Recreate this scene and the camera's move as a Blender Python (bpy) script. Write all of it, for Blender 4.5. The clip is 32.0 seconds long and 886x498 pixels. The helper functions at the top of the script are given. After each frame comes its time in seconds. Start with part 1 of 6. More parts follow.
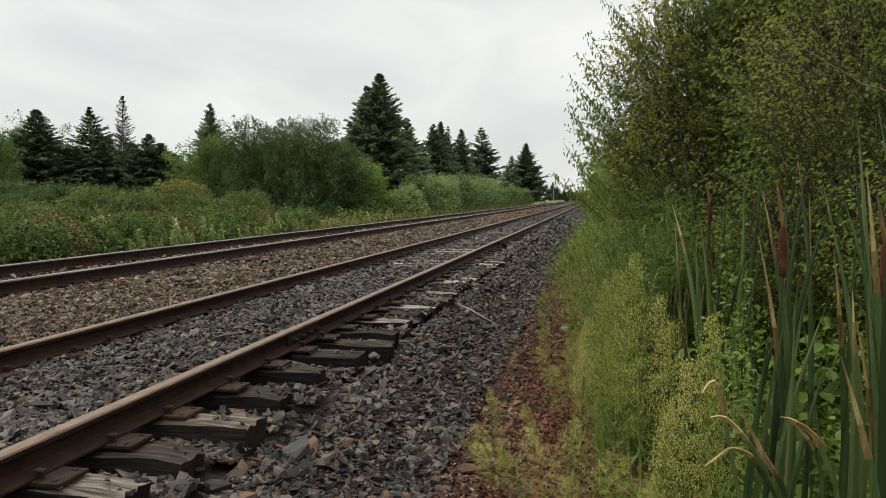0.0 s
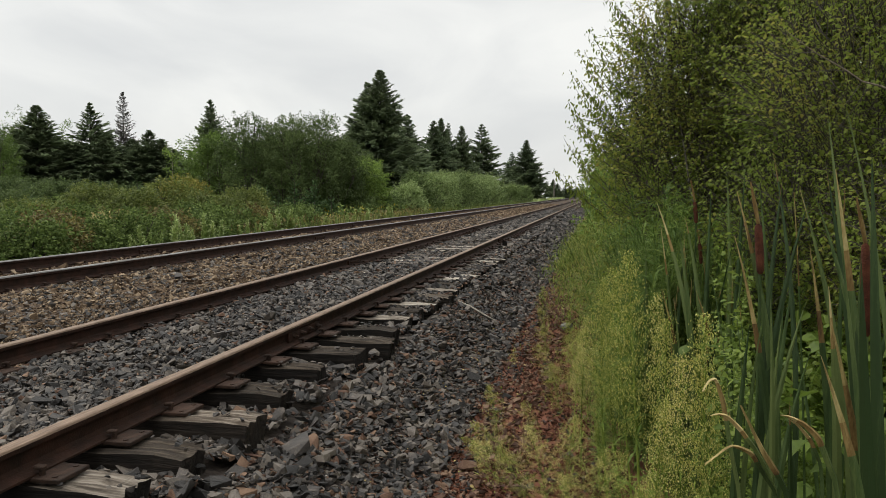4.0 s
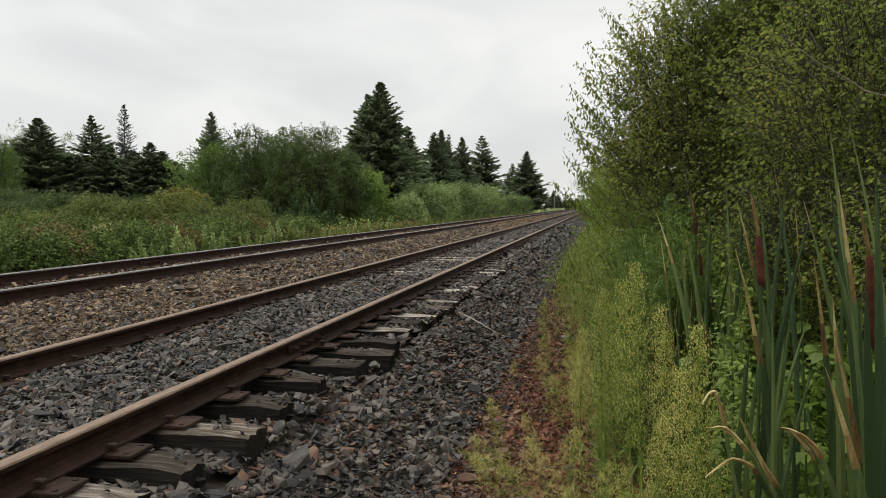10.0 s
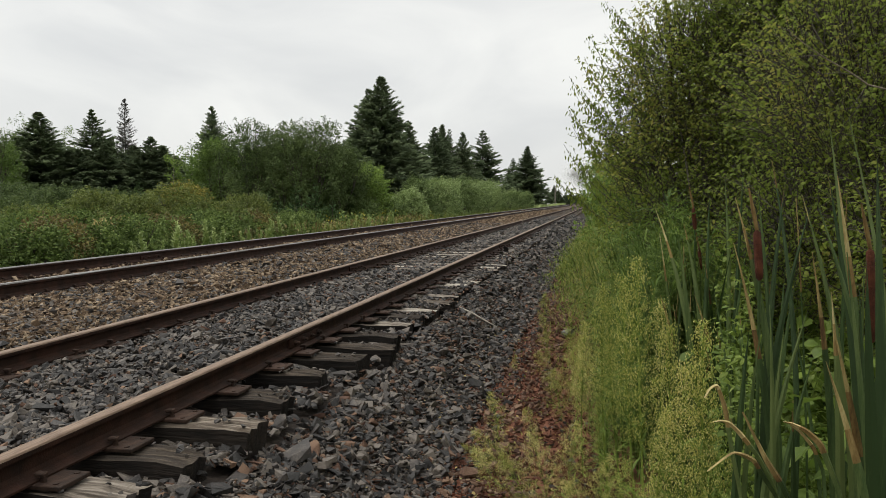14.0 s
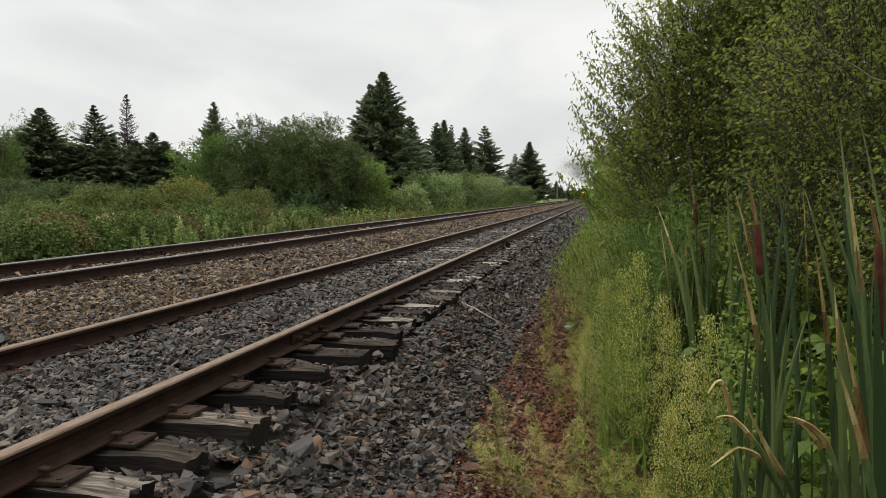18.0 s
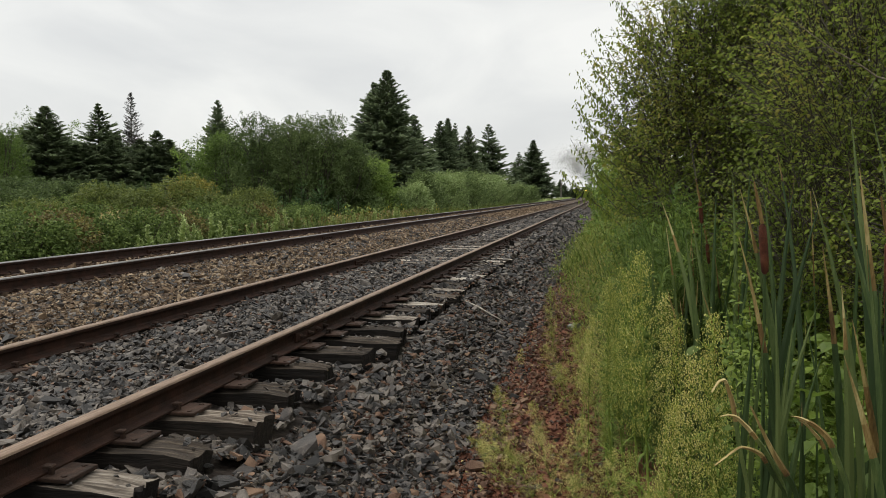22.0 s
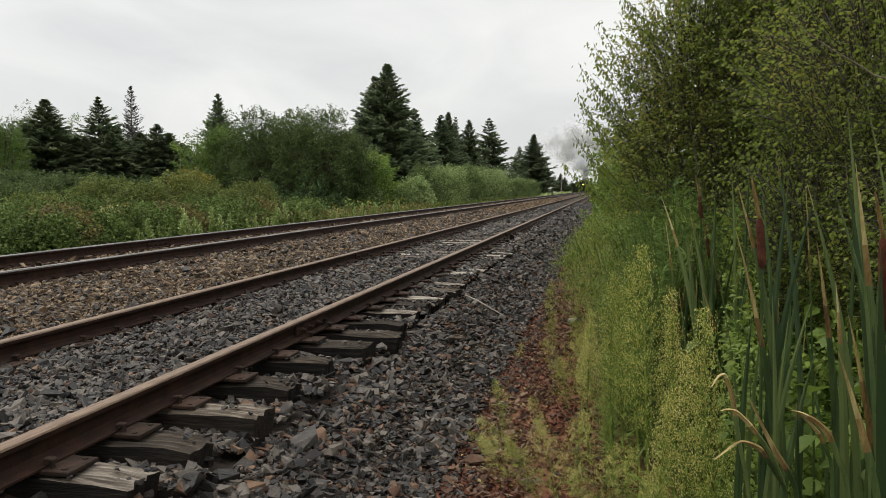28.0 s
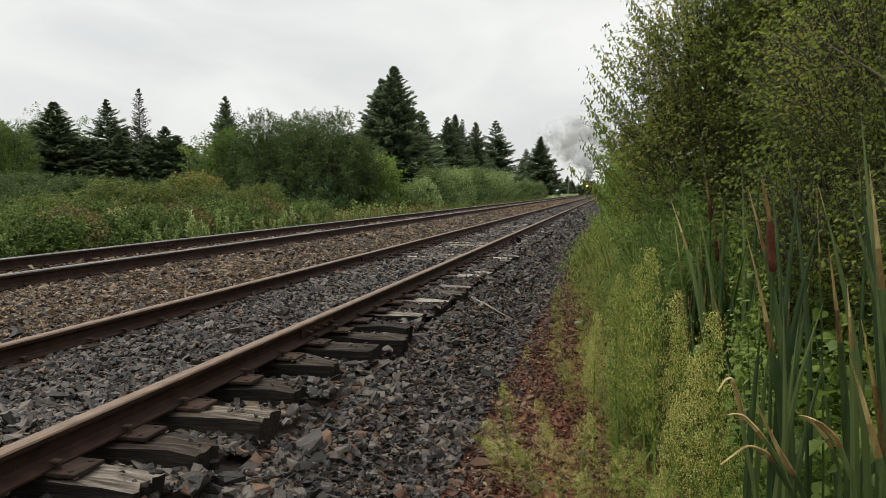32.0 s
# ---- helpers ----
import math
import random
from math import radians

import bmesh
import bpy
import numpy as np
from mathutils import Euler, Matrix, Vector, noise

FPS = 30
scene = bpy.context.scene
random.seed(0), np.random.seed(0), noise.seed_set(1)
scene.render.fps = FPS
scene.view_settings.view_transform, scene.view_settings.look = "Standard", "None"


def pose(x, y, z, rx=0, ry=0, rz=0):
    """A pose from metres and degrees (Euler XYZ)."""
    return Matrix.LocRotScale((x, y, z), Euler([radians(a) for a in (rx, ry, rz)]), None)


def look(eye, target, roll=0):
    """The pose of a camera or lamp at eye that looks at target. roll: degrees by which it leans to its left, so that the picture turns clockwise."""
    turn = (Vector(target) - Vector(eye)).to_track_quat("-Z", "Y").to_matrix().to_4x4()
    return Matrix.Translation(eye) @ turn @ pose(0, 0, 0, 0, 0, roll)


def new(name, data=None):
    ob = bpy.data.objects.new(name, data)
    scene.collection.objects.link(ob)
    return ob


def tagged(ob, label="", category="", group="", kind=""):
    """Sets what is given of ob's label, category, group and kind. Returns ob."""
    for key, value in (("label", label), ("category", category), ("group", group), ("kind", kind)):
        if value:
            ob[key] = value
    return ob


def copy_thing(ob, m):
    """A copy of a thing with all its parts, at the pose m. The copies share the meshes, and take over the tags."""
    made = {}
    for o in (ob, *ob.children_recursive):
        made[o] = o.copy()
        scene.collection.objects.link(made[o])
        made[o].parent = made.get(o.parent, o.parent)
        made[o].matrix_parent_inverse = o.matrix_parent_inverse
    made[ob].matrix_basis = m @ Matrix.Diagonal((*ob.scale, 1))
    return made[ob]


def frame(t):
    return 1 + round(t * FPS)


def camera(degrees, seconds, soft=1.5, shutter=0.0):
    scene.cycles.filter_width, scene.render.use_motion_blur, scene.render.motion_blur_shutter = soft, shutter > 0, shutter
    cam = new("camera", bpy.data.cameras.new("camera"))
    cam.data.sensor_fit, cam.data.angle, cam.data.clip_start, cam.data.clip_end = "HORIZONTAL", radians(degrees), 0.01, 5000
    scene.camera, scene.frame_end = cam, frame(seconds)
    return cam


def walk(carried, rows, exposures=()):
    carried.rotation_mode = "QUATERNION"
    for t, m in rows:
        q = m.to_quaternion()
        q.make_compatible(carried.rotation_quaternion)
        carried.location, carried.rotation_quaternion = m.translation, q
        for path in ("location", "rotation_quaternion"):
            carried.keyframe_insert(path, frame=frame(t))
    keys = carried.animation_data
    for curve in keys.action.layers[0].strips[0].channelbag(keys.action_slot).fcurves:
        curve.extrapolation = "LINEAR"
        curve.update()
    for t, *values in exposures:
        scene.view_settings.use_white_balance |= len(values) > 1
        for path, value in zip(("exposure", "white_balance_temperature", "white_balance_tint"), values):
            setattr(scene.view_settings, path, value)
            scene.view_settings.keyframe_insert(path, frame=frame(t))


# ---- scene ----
cam = camera(60.0, 32.0, soft=0.9)
EYE = (0.0, 0.0, 1.12)


def aim(yaw, pitch, roll, dx, dy, dz):
    """A hand-held pose: degrees to the left of the track, up and leaning, and millimetres off the standpoint."""
    eye = Vector(EYE) + Vector((dx, dy, dz)) * 0.001
    a, b = radians(yaw), radians(pitch)
    ahead = Vector((-math.sin(a) * math.cos(b), math.cos(a) * math.cos(b), math.sin(b)))
    return look(eye, eye + ahead, roll)


walk(cam, [
    (0, aim(11.311, -3.803, -0.073, 4.8, -5.0, -1.4)),
    (0.5, aim(11.271, -3.852, 0.043, 0.1, -3.8, -1.7)),
    (1, aim(11.325, -3.958, 0.101, 0.8, -3.5, -1.7)),
    (1.5, aim(11.212, -4.042, 0.111, 0.2, -3.2, -0.5)),
    (2, aim(11.248, -4.073, 0.215, -1.3, -4.3, 1.0)),
    (2.5, aim(11.202, -3.977, 0.118, -1.0, -3.3, -0.1)),
    (3, aim(11.258, -4.057, 0.119, 0.8, -4.0, 1.2)),
    (3.5, aim(11.316, -4.081, 0.036, 3.0, -1.6, -0.1)),
    (5.5, aim(11.352, -3.771, 0.145, 1.9, -4.7, 0.2)),
    (6, aim(11.332, -3.732, 0.150, 2.5, -3.9, 0.9)),
    (6.5, aim(11.399, -3.867, 0.132, 1.6, -5.1, -1.4)),
    (7, aim(11.536, -3.975, 0.028, 4.4, -3.2, -0.3)),
    (7.5, aim(11.524, -3.858, 0.147, 0.4, -4.2, 0.1)),
    (8, aim(11.407, -3.815, 0.055, 1.9, -5.1, -0.4)),
    (8.5, aim(11.346, -3.692, -0.045, 5.8, -7.0, -0.1)),
    (9, aim(11.366, -3.556, -0.036, 6.2, -1.8, -0.3)),
    (9.5, aim(11.316, -3.441, -0.088, 8.3, -3.6, 3.3)),
    (10, aim(11.375, -3.209, -0.098, 7.8, -7.4, 5.2)),
    (10.5, aim(11.364, -3.132, -0.178, 9.5, -5.8, 4.7)),
    (11, aim(11.430, -3.209, -0.209, 8.6, -4.7, 2.7)),
    (11.5, aim(11.503, -3.380, -0.299, 8.7, -4.4, 4.2)),
    (12, aim(11.499, -3.371, -0.259, 7.6, -5.6, 1.1)),
    (12.5, aim(11.472, -3.441, -0.173, 7.7, -5.9, 1.4)),
    (13, aim(11.439, -3.630, -0.091, 3.9, -6.3, 2.4)),
    (13.5, aim(11.463, -3.656, -0.103, 3.8, 0.3, 0.4)),
    (14, aim(11.410, -3.591, 0.002, 2.1, -3.5, 1.3)),
    (14.5, aim(11.396, -3.486, 0.110, -1.0, -0.2, 2.6)),
    (16.5, aim(11.502, -3.613, 0.117, -4.5, -1.2, 1.5)),
    (17, aim(11.531, -3.725, 0.015, -0.7, -4.6, 3.3)),
    (17.5, aim(11.589, -3.793, -0.008, -1.2, -2.8, 0.9)),
    (18, aim(11.561, -3.917, -0.039, -1.9, 1.4, -1.4)),
    (18.5, aim(11.663, -3.963, -0.109, 2.9, -1.8, 0.8)),
    (19, aim(11.547, -3.901, -0.001, 2.5, -4.1, 2.5)),
    (19.5, aim(11.432, -3.808, 0.129, 0.8, -3.8, 2.6)),
    (20, aim(11.606, -3.815, 0.094, -0.1, -3.6, 2.8)),
    (20.5, aim(11.603, -3.801, 0.098, -0.3, -1.7, 2.3)),
    (21, aim(11.645, -3.913, 0.024, -0.7, -2.5, 0.1)),
    (21.5, aim(11.712, -4.043, 0.011, -0.1, -1.1, -0.1)),
    (22, aim(11.836, -4.045, 0.002, -1.2, 0.6, -0.0)),
    (22.5, aim(11.783, -4.102, -0.060, 1.3, -2.3, 1.7)),
    (23, aim(11.783, -4.107, 0.000, -0.0, -0.0, 0.0)),
    (23.5, aim(11.727, -3.914, 0.012, 0.7, 1.5, -1.2)),
    (24, aim(11.789, -3.865, 0.159, -0.8, -2.4, 2.0)),
    (24.5, aim(11.857, -3.859, 0.132, -1.2, 3.1, 1.8)),
    (25, aim(11.939, -3.955, 0.105, -1.6, -0.8, 2.4)),
    (25.5, aim(11.967, -4.120, -0.020, -0.6, 4.6, -0.1)),
    (27.5, aim(11.906, -4.425, 0.062, -1.2, 3.1, -2.1)),
    (28, aim(11.848, -4.483, 0.107, -2.1, 1.2, -0.2)),
    (28.5, aim(11.929, -4.376, 0.118, -0.9, 0.8, 0.4)),
    (29, aim(11.885, -4.233, 0.199, -1.6, 2.1, 0.8)),
    (29.5, aim(11.871, -4.124, 0.131, 0.2, 2.9, 1.8)),
    (30, aim(11.874, -3.945, 0.095, 2.6, 2.8, 3.4)),
    (30.5, aim(12.081, -3.855, 0.072, 3.3, 5.6, 3.9)),
    (31, aim(12.306, -3.953, 0.097, 2.9, 7.0, 3.8)),
    (31.5, aim(12.351, -4.184, 0.124, -0.0, 6.5, 3.1)),
    (32, aim(12.351, -4.317, 0.116, 1.5, 7.3, 1.6)),
])

# ---- light: a bright overcast sky ----
world = bpy.data.worlds.new("world")
scene.world = world
world.use_nodes = True


def wire(tree, a, out, b, inp):
    tree.links.new(a.outputs[out], b.inputs[inp])


def build_sky():
    tree = world.node_tree
    n = tree.nodes
    n.clear()
    out = n.new("ShaderNodeOutputWorld")
    back = n.new("ShaderNodeBackground")
    sky = n.new("ShaderNodeTexSky")
    sky.sky_type, sky.sun_disc = "NISHITA", False
    sky.sun_elevation, sky.sun_rotation = radians(61), radians(283)
    dim = n.new("ShaderNodeVectorMath")
    dim.operation = "SCALE"
    dim.inputs["Scale"].default_value = 0.1
    wire(tree, sky, 0, dim, 0)
    co = n.new("ShaderNodeTexCoord")
    mp = n.new("ShaderNodeMapping")
    mp.inputs["Scale"].default_value = (1.0, 1.0, 2.6)
    wire(tree, co, "Generated", mp, 0)
    noi = n.new("ShaderNodeTexNoise")
    noi.inputs["Scale"].default_value, noi.inputs["Detail"].default_value = 3.0, 6.0
    noi.inputs["Distortion"].default_value = 0.7
    wire(tree, mp, 0, noi, "Vector")
    ramp = n.new("ShaderNodeValToRGB")
    ramp.color_ramp.elements[0].position, ramp.color_ramp.elements[1].position = 0.34, 0.66
    ramp.color_ramp.elements[0].color = (0.638, 0.646, 0.642, 1)
    ramp.color_ramp.elements[1].color = (0.82, 0.82, 0.79, 1)
    wire(tree, noi, "Fac", ramp, 0)
    mix = n.new("ShaderNodeMix")
    mix.data_type = "RGBA"
    mix.inputs["Factor"].default_value = 0.94
    wire(tree, dim, 0, mix, 6)
    wire(tree, ramp, 0, mix, 7)
    # a closed cloud cover is brighter towards the zenith
    sep = n.new("ShaderNodeSeparateXYZ")
    wire(tree, co, "Generated", sep, 0)
    rise = n.new("ShaderNodeMapRange")
    rise.inputs["From Min"].default_value, rise.inputs["From Max"].default_value = 0.33, 0.95
    rise.inputs["To Min"].default_value, rise.inputs["To Max"].default_value = 1.0, 1.55
    wire(tree, sep, 2, rise, 0)
    lift = n.new("ShaderNodeVectorMath")
    lift.operation = "SCALE"
    wire(tree, mix, 2, lift, 0)
    wire(tree, rise, 0, lift, "Scale")
    wire(tree, lift, 0, back, 0)
    back.inputs["Strength"].default_value = 1.0
    wire(tree, back, 0, out, 0)


build_sky()
sun = new("sun", bpy.data.lights.new("sun", "SUN"))
sun.data.energy, sun.data.angle, sun.data.color = 1.5, radians(50), (1.0, 0.94, 0.84)
sun.matrix_world = look((0, 0, 30), (13, -3, 6))
scene.view_settings.exposure = 0.22

# ---- materials ----


def material(name, colors, scale=8.0, rough=0.8, metal=0.0, bump=0.3, fine=60.0, island=0.0, thing=0.0, stretch=(1, 1, 1), trans=0.0, spec=0.3):
    """Two scales of noise between the colours, with relief; island and thing: how much single pieces differ in tone."""
    m = bpy.data.materials.new(name)
    m.use_nodes = True
    tree = m.node_tree
    n = tree.nodes
    bsdf = n["Principled BSDF"]
    co = n.new("ShaderNodeTexCoord")
    mp = n.new("ShaderNodeMapping")
    mp.inputs["Scale"].default_value = stretch
    wire(tree, co, "Object", mp, 0)
    a = n.new("ShaderNodeTexNoise")
    a.inputs["Scale"].default_value, a.inputs["Detail"].default_value = scale, 5.0
    wire(tree, mp, 0, a, "Vector")
    b = n.new("ShaderNodeTexNoise")
    b.inputs["Scale"].default_value, b.inputs["Detail"].default_value = fine, 3.0
    wire(tree, mp, 0, b, "Vector")
    add = n.new("ShaderNodeMath")
    add.operation = "MULTIPLY_ADD"
    wire(tree, b, "Fac", add, 0)
    add.inputs[1].default_value = 0.45
    sub = n.new("ShaderNodeMath")
    sub.operation = "MULTIPLY_ADD"
    wire(tree, a, "Fac", sub, 0)
    sub.inputs[1].default_value, sub.inputs[2].default_value = 1.1, -0.27
    wire(tree, sub, 0, add, 2)
    last = add
    for amount, node, socket in ((island, "ShaderNodeNewGeometry", "Random Per Island"), (thing, "ShaderNodeObjectInfo", "Random")):
        if amount:
            g = n.new(node)
            k = n.new("ShaderNodeMath")
            k.operation = "MULTIPLY_ADD"
            wire(tree, g, socket, k, 0)
            k.inputs[1].default_value = amount
            o = n.new("ShaderNodeMath")
            o.operation = "SUBTRACT"
            wire(tree, last, 0, o, 0)
            o.inputs[1].default_value = amount / 2
            wire(tree, o, 0, k, 2)
            last = k
    ramp = n.new("ShaderNodeValToRGB")
    els = ramp.color_ramp.elements
    while len(els) < len(colors):
        els.new(0.5)
    for i, c in enumerate(colors):
        els[i].position = 0.22 + 0.56 * i / max(1, len(colors) - 1)
        els[i].color = (*c, 1)
    wire(tree, last, 0, ramp, 0)
    wire(tree, ramp, 0, bsdf, "Base Color")
    bsdf.inputs["Roughness"].default_value, bsdf.inputs["Metallic"].default_value = rough, metal
    bsdf.inputs["Specular IOR Level"].default_value = spec
    if bump:
        bp = n.new("ShaderNodeBump")
        bp.inputs["Strength"].default_value, bp.inputs["Distance"].default_value = bump, 0.01
        wire(tree, add, 0, bp, "Height")
        wire(tree, bp, 0, bsdf, "Normal")
    if trans:
        out = n["Material Output"]
        tl = n.new("ShaderNodeBsdfTranslucent")
        mx = n.new("ShaderNodeMixShader")
        mx.inputs[0].default_value = trans
        wire(tree, ramp, 0, tl, 0)
        wire(tree, bsdf, 0, mx, 1)
        wire(tree, tl, 0, mx, 2)
        wire(tree, mx, 0, out, 0)
    return m


RUST = material("rust", [(0.012, 0.0058, 0.003), (0.026, 0.0108, 0.0055), (0.050, 0.0195, 0.0105)], 9, 0.85, 0.1, 0.5, 120)
HEAD = material("worn_rail_head", [(0.120, 0.080, 0.056), (0.208, 0.145, 0.102), (0.31, 0.225, 0.165)], 14, 0.6, 0.2, 0.3, 90, stretch=(6, 0.5, 6))
STEEL = material("polished_rail_head", [(0.096, 0.082, 0.072), (0.211, 0.202, 0.192), (0.384, 0.384, 0.384)], 5, 0.5, 0.6, 0.1, 60, stretch=(9, 0.2, 9))
PLATE = material("rusty_plate", [(0.016, 0.010, 0.007), (0.036, 0.020, 0.013), (0.066, 0.036, 0.024)], 25, 0.85, 0.1, 0.6, 160, thing=0.2)
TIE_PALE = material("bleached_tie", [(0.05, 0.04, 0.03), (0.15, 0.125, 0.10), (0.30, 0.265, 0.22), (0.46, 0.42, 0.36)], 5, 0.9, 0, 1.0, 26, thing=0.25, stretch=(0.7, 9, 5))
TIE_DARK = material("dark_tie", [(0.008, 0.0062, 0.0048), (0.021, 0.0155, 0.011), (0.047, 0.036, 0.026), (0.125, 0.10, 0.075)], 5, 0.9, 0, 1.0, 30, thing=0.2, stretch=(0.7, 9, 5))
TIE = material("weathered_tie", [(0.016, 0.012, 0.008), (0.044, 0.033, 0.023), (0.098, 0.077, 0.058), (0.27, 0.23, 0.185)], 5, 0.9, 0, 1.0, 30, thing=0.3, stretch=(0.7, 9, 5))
TIE_SIDE = material("tie_side_wood", [(0.005, 0.004, 0.0032), (0.013, 0.0098, 0.0074), (0.034, 0.026, 0.019)], 5, 0.85, 0, 1.0, 26, thing=0.3, stretch=(0.7, 9, 9))
STONE = material("ballast_stone", [(0.0098, 0.0086, 0.0076), (0.0205, 0.018, 0.016), (0.043, 0.0348, 0.0295), (0.117, 0.098, 0.079)], 10, 0.6, 0, 0.7, 120, island=0.8, spec=0.5)
STONE_RED = material("rusty_stone", [(0.060, 0.032, 0.022), (0.118, 0.068, 0.046), (0.205, 0.132, 0.088)], 10, 0.9, 0, 0.5, 120, island=0.6)
GRAVEL = material("brown_gravel", [(0.046, 0.029, 0.017), (0.092, 0.060, 0.036), (0.155, 0.105, 0.064), (0.315, 0.24, 0.16)], 6, 0.9, 0, 0.5, 90, island=0.7)
BED = material("dark_bed", [(0.014, 0.011, 0.008), (0.028, 0.021, 0.017), (0.047, 0.037, 0.028)], 30, 0.95, 0, 1.0, 90)
BEDBROWN = material("brown_bed", [(0.035, 0.022, 0.013), (0.063, 0.041, 0.025), (0.098, 0.065, 0.040)], 30, 0.95, 0, 1.0, 90)
SOIL = material("red_soil", [(0.036, 0.015, 0.009), (0.088, 0.032, 0.018), (0.155, 0.062, 0.035)], 7, 0.95, 0, 1.0, 70, island=0.6)
EARTH = material("grassy_earth", [(0.029, 0.035, 0.010), (0.056, 0.072, 0.017), (0.096, 0.112, 0.026)], 0.8, 0.95, 0, 1.0, 14)
BARK = material("bark", [(0.03, 0.024, 0.018), (0.07, 0.06, 0.048), (0.13, 0.12, 0.1)], 12, 0.9, 0, 0.6, 90)
PALEBARK = material("pale_bark", [(0.150, 0.135, 0.112), (0.300, 0.270, 0.225), (0.450, 0.420, 0.360)], 14, 0.85, 0, 0.4, 90)
SPRUCE = material("spruce_needles", [(0.118, 0.154, 0.090), (0.165, 0.210, 0.118), (0.216, 0.266, 0.146)], 0.6, 0.95, 0, 0, 9, island=0.3, thing=0.2, trans=0.38, spec=0.03)
DEAD = material("bare_twigs", [(0.10, 0.095, 0.085), (0.15, 0.145, 0.13), (0.20, 0.19, 0.17)], 2, 0.9, 0, 0, 20, island=0.4)
YOUNGGREEN = material("young_spruce_needles", [(0.049, 0.092, 0.033), (0.085, 0.150, 0.051), (0.138, 0.225, 0.074)], 1, 0.7, 0, 0, 9, island=0.5, trans=0.15)
DECID = material("broadleaf_crown", [(0.082, 0.128, 0.031), (0.152, 0.233, 0.052), (0.263, 0.366, 0.086)], 0.7, 0.55, 0, 0, 5, island=0.5, thing=0.4, trans=0.35, spec=0.15)
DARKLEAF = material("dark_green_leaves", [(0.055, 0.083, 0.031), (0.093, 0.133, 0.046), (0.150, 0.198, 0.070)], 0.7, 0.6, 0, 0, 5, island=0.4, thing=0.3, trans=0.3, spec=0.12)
WILLOW = material("willow_leaves", [(0.106, 0.150, 0.050), (0.195, 0.264, 0.094), (0.334, 0.422, 0.178)], 0.8, 0.55, 0, 0, 5, island=0.55, thing=0.6, trans=0.25, spec=0.15)
SHRUBGREEN = material("yellow_green_leaves", [(0.085, 0.113, 0.026), (0.155, 0.192, 0.043), (0.262, 0.288, 0.070)], 0.9, 0.6, 0, 0, 5, island=0.45, thing=0.25, trans=0.25)
BRAMBLE = material("bramble_leaves", [(0.050, 0.080, 0.021), (0.100, 0.148, 0.038), (0.190, 0.255, 0.072)], 0.7, 0.7, 0, 0, 4, island=0.6, trans=0.25, spec=0.15)
ALDER = material("alder_leaves", [(0.130, 0.186, 0.034), (0.182, 0.244, 0.045), (0.24, 0.295, 0.057), (0.36, 0.325, 0.08)], 1.2, 0.6, 0, 0, 30, island=0.25, trans=0.55, spec=0.2)
BROAD = material("broad_leaves", [(0.088, 0.142, 0.022), (0.142, 0.212, 0.036), (0.22, 0.295, 0.054)], 2, 0.5, 0, 0, 30, island=0.6, thing=0.3, trans=0.4)
TALLWEED = material("tall_weed_leaves", [(0.080, 0.135, 0.030), (0.142, 0.216, 0.046), (0.235, 0.315, 0.074)], 1.5, 0.6, 0, 0, 12, island=0.5, thing=0.5, trans=0.4, spec=0.2)
GRASS = material("grass_blades", [(0.065, 0.095, 0.018), (0.115, 0.165, 0.03), (0.18, 0.235, 0.05), (0.32, 0.30, 0.09)], 1.5, 0.6, 0, 0, 20, island=0.6, trans=0.3)
REED = material("cattail_leaf", [(0.034, 0.064, 0.019), (0.072, 0.118, 0.036), (0.15, 0.20, 0.064)], 3, 0.5, 0, 0.25, 60, thing=0.7, stretch=(14, 14, 0.6), trans=0.28, spec=0.3)
DRYLEAF = material("dry_leaf", [(0.20, 0.14, 0.05), (0.38, 0.295, 0.115), (0.54, 0.455, 0.22)], 10, 0.75, 0, 0.2, 90, thing=0.4, trans=0.15, stretch=(4, 4, 1))
RUSTLEAF = material("rusty_leaf", [(0.08, 0.047, 0.018), (0.19, 0.12, 0.04), (0.32, 0.23, 0.085)], 14, 0.75, 0, 0.2, 90, thing=0.4, trans=0.15, stretch=(4, 4, 1))
SPIKE = material("cattail_spike", [(0.035, 0.011, 0.006), (0.075, 0.023, 0.011), (0.125, 0.045, 0.02)], 30, 0.95, 0, 0.6, 260)
WEED = material("horseweed_green", [(0.115, 0.175, 0.028), (0.20, 0.285, 0.046), (0.32, 0.39, 0.08)], 3, 0.6, 0, 0, 30, island=0.5, thing=0.5, trans=0.35)
DULLWEED = material("dull_weed_leaves", [(0.072, 0.110, 0.021), (0.128, 0.178, 0.034), (0.195, 0.245, 0.052), (0.30, 0.30, 0.085)], 1.6, 0.7, 0, 0, 12, island=0.55, trans=0.35, spec=0.15)
FLUFF = material("horseweed_buds", [(0.42, 0.44, 0.11), (0.67, 0.63, 0.20), (0.90, 0.81, 0.38)], 3, 0.8, 0, 0, 30, island=0.6, thing=0.7, trans=0.3)
PALEWEED = material("pale_weed_leaves", [(0.192, 0.269, 0.085), (0.328, 0.415, 0.143), (0.519, 0.585, 0.255)], 1, 0.6, 0, 0, 8, island=0.5, thing=0.2, trans=0.3)
RUSSET = material("russet_weed", [(0.089, 0.076, 0.026), (0.164, 0.128, 0.046), (0.252, 0.227, 0.065)], 1, 0.7, 0, 0, 8, island=0.6, trans=0.2)
YELLOWING = material("yellowing_leaves", [(0.13, 0.135, 0.028), (0.24, 0.225, 0.045), (0.38, 0.33, 0.07)], 0.9, 0.6, 0, 0, 5, island=0.5, trans=0.25)
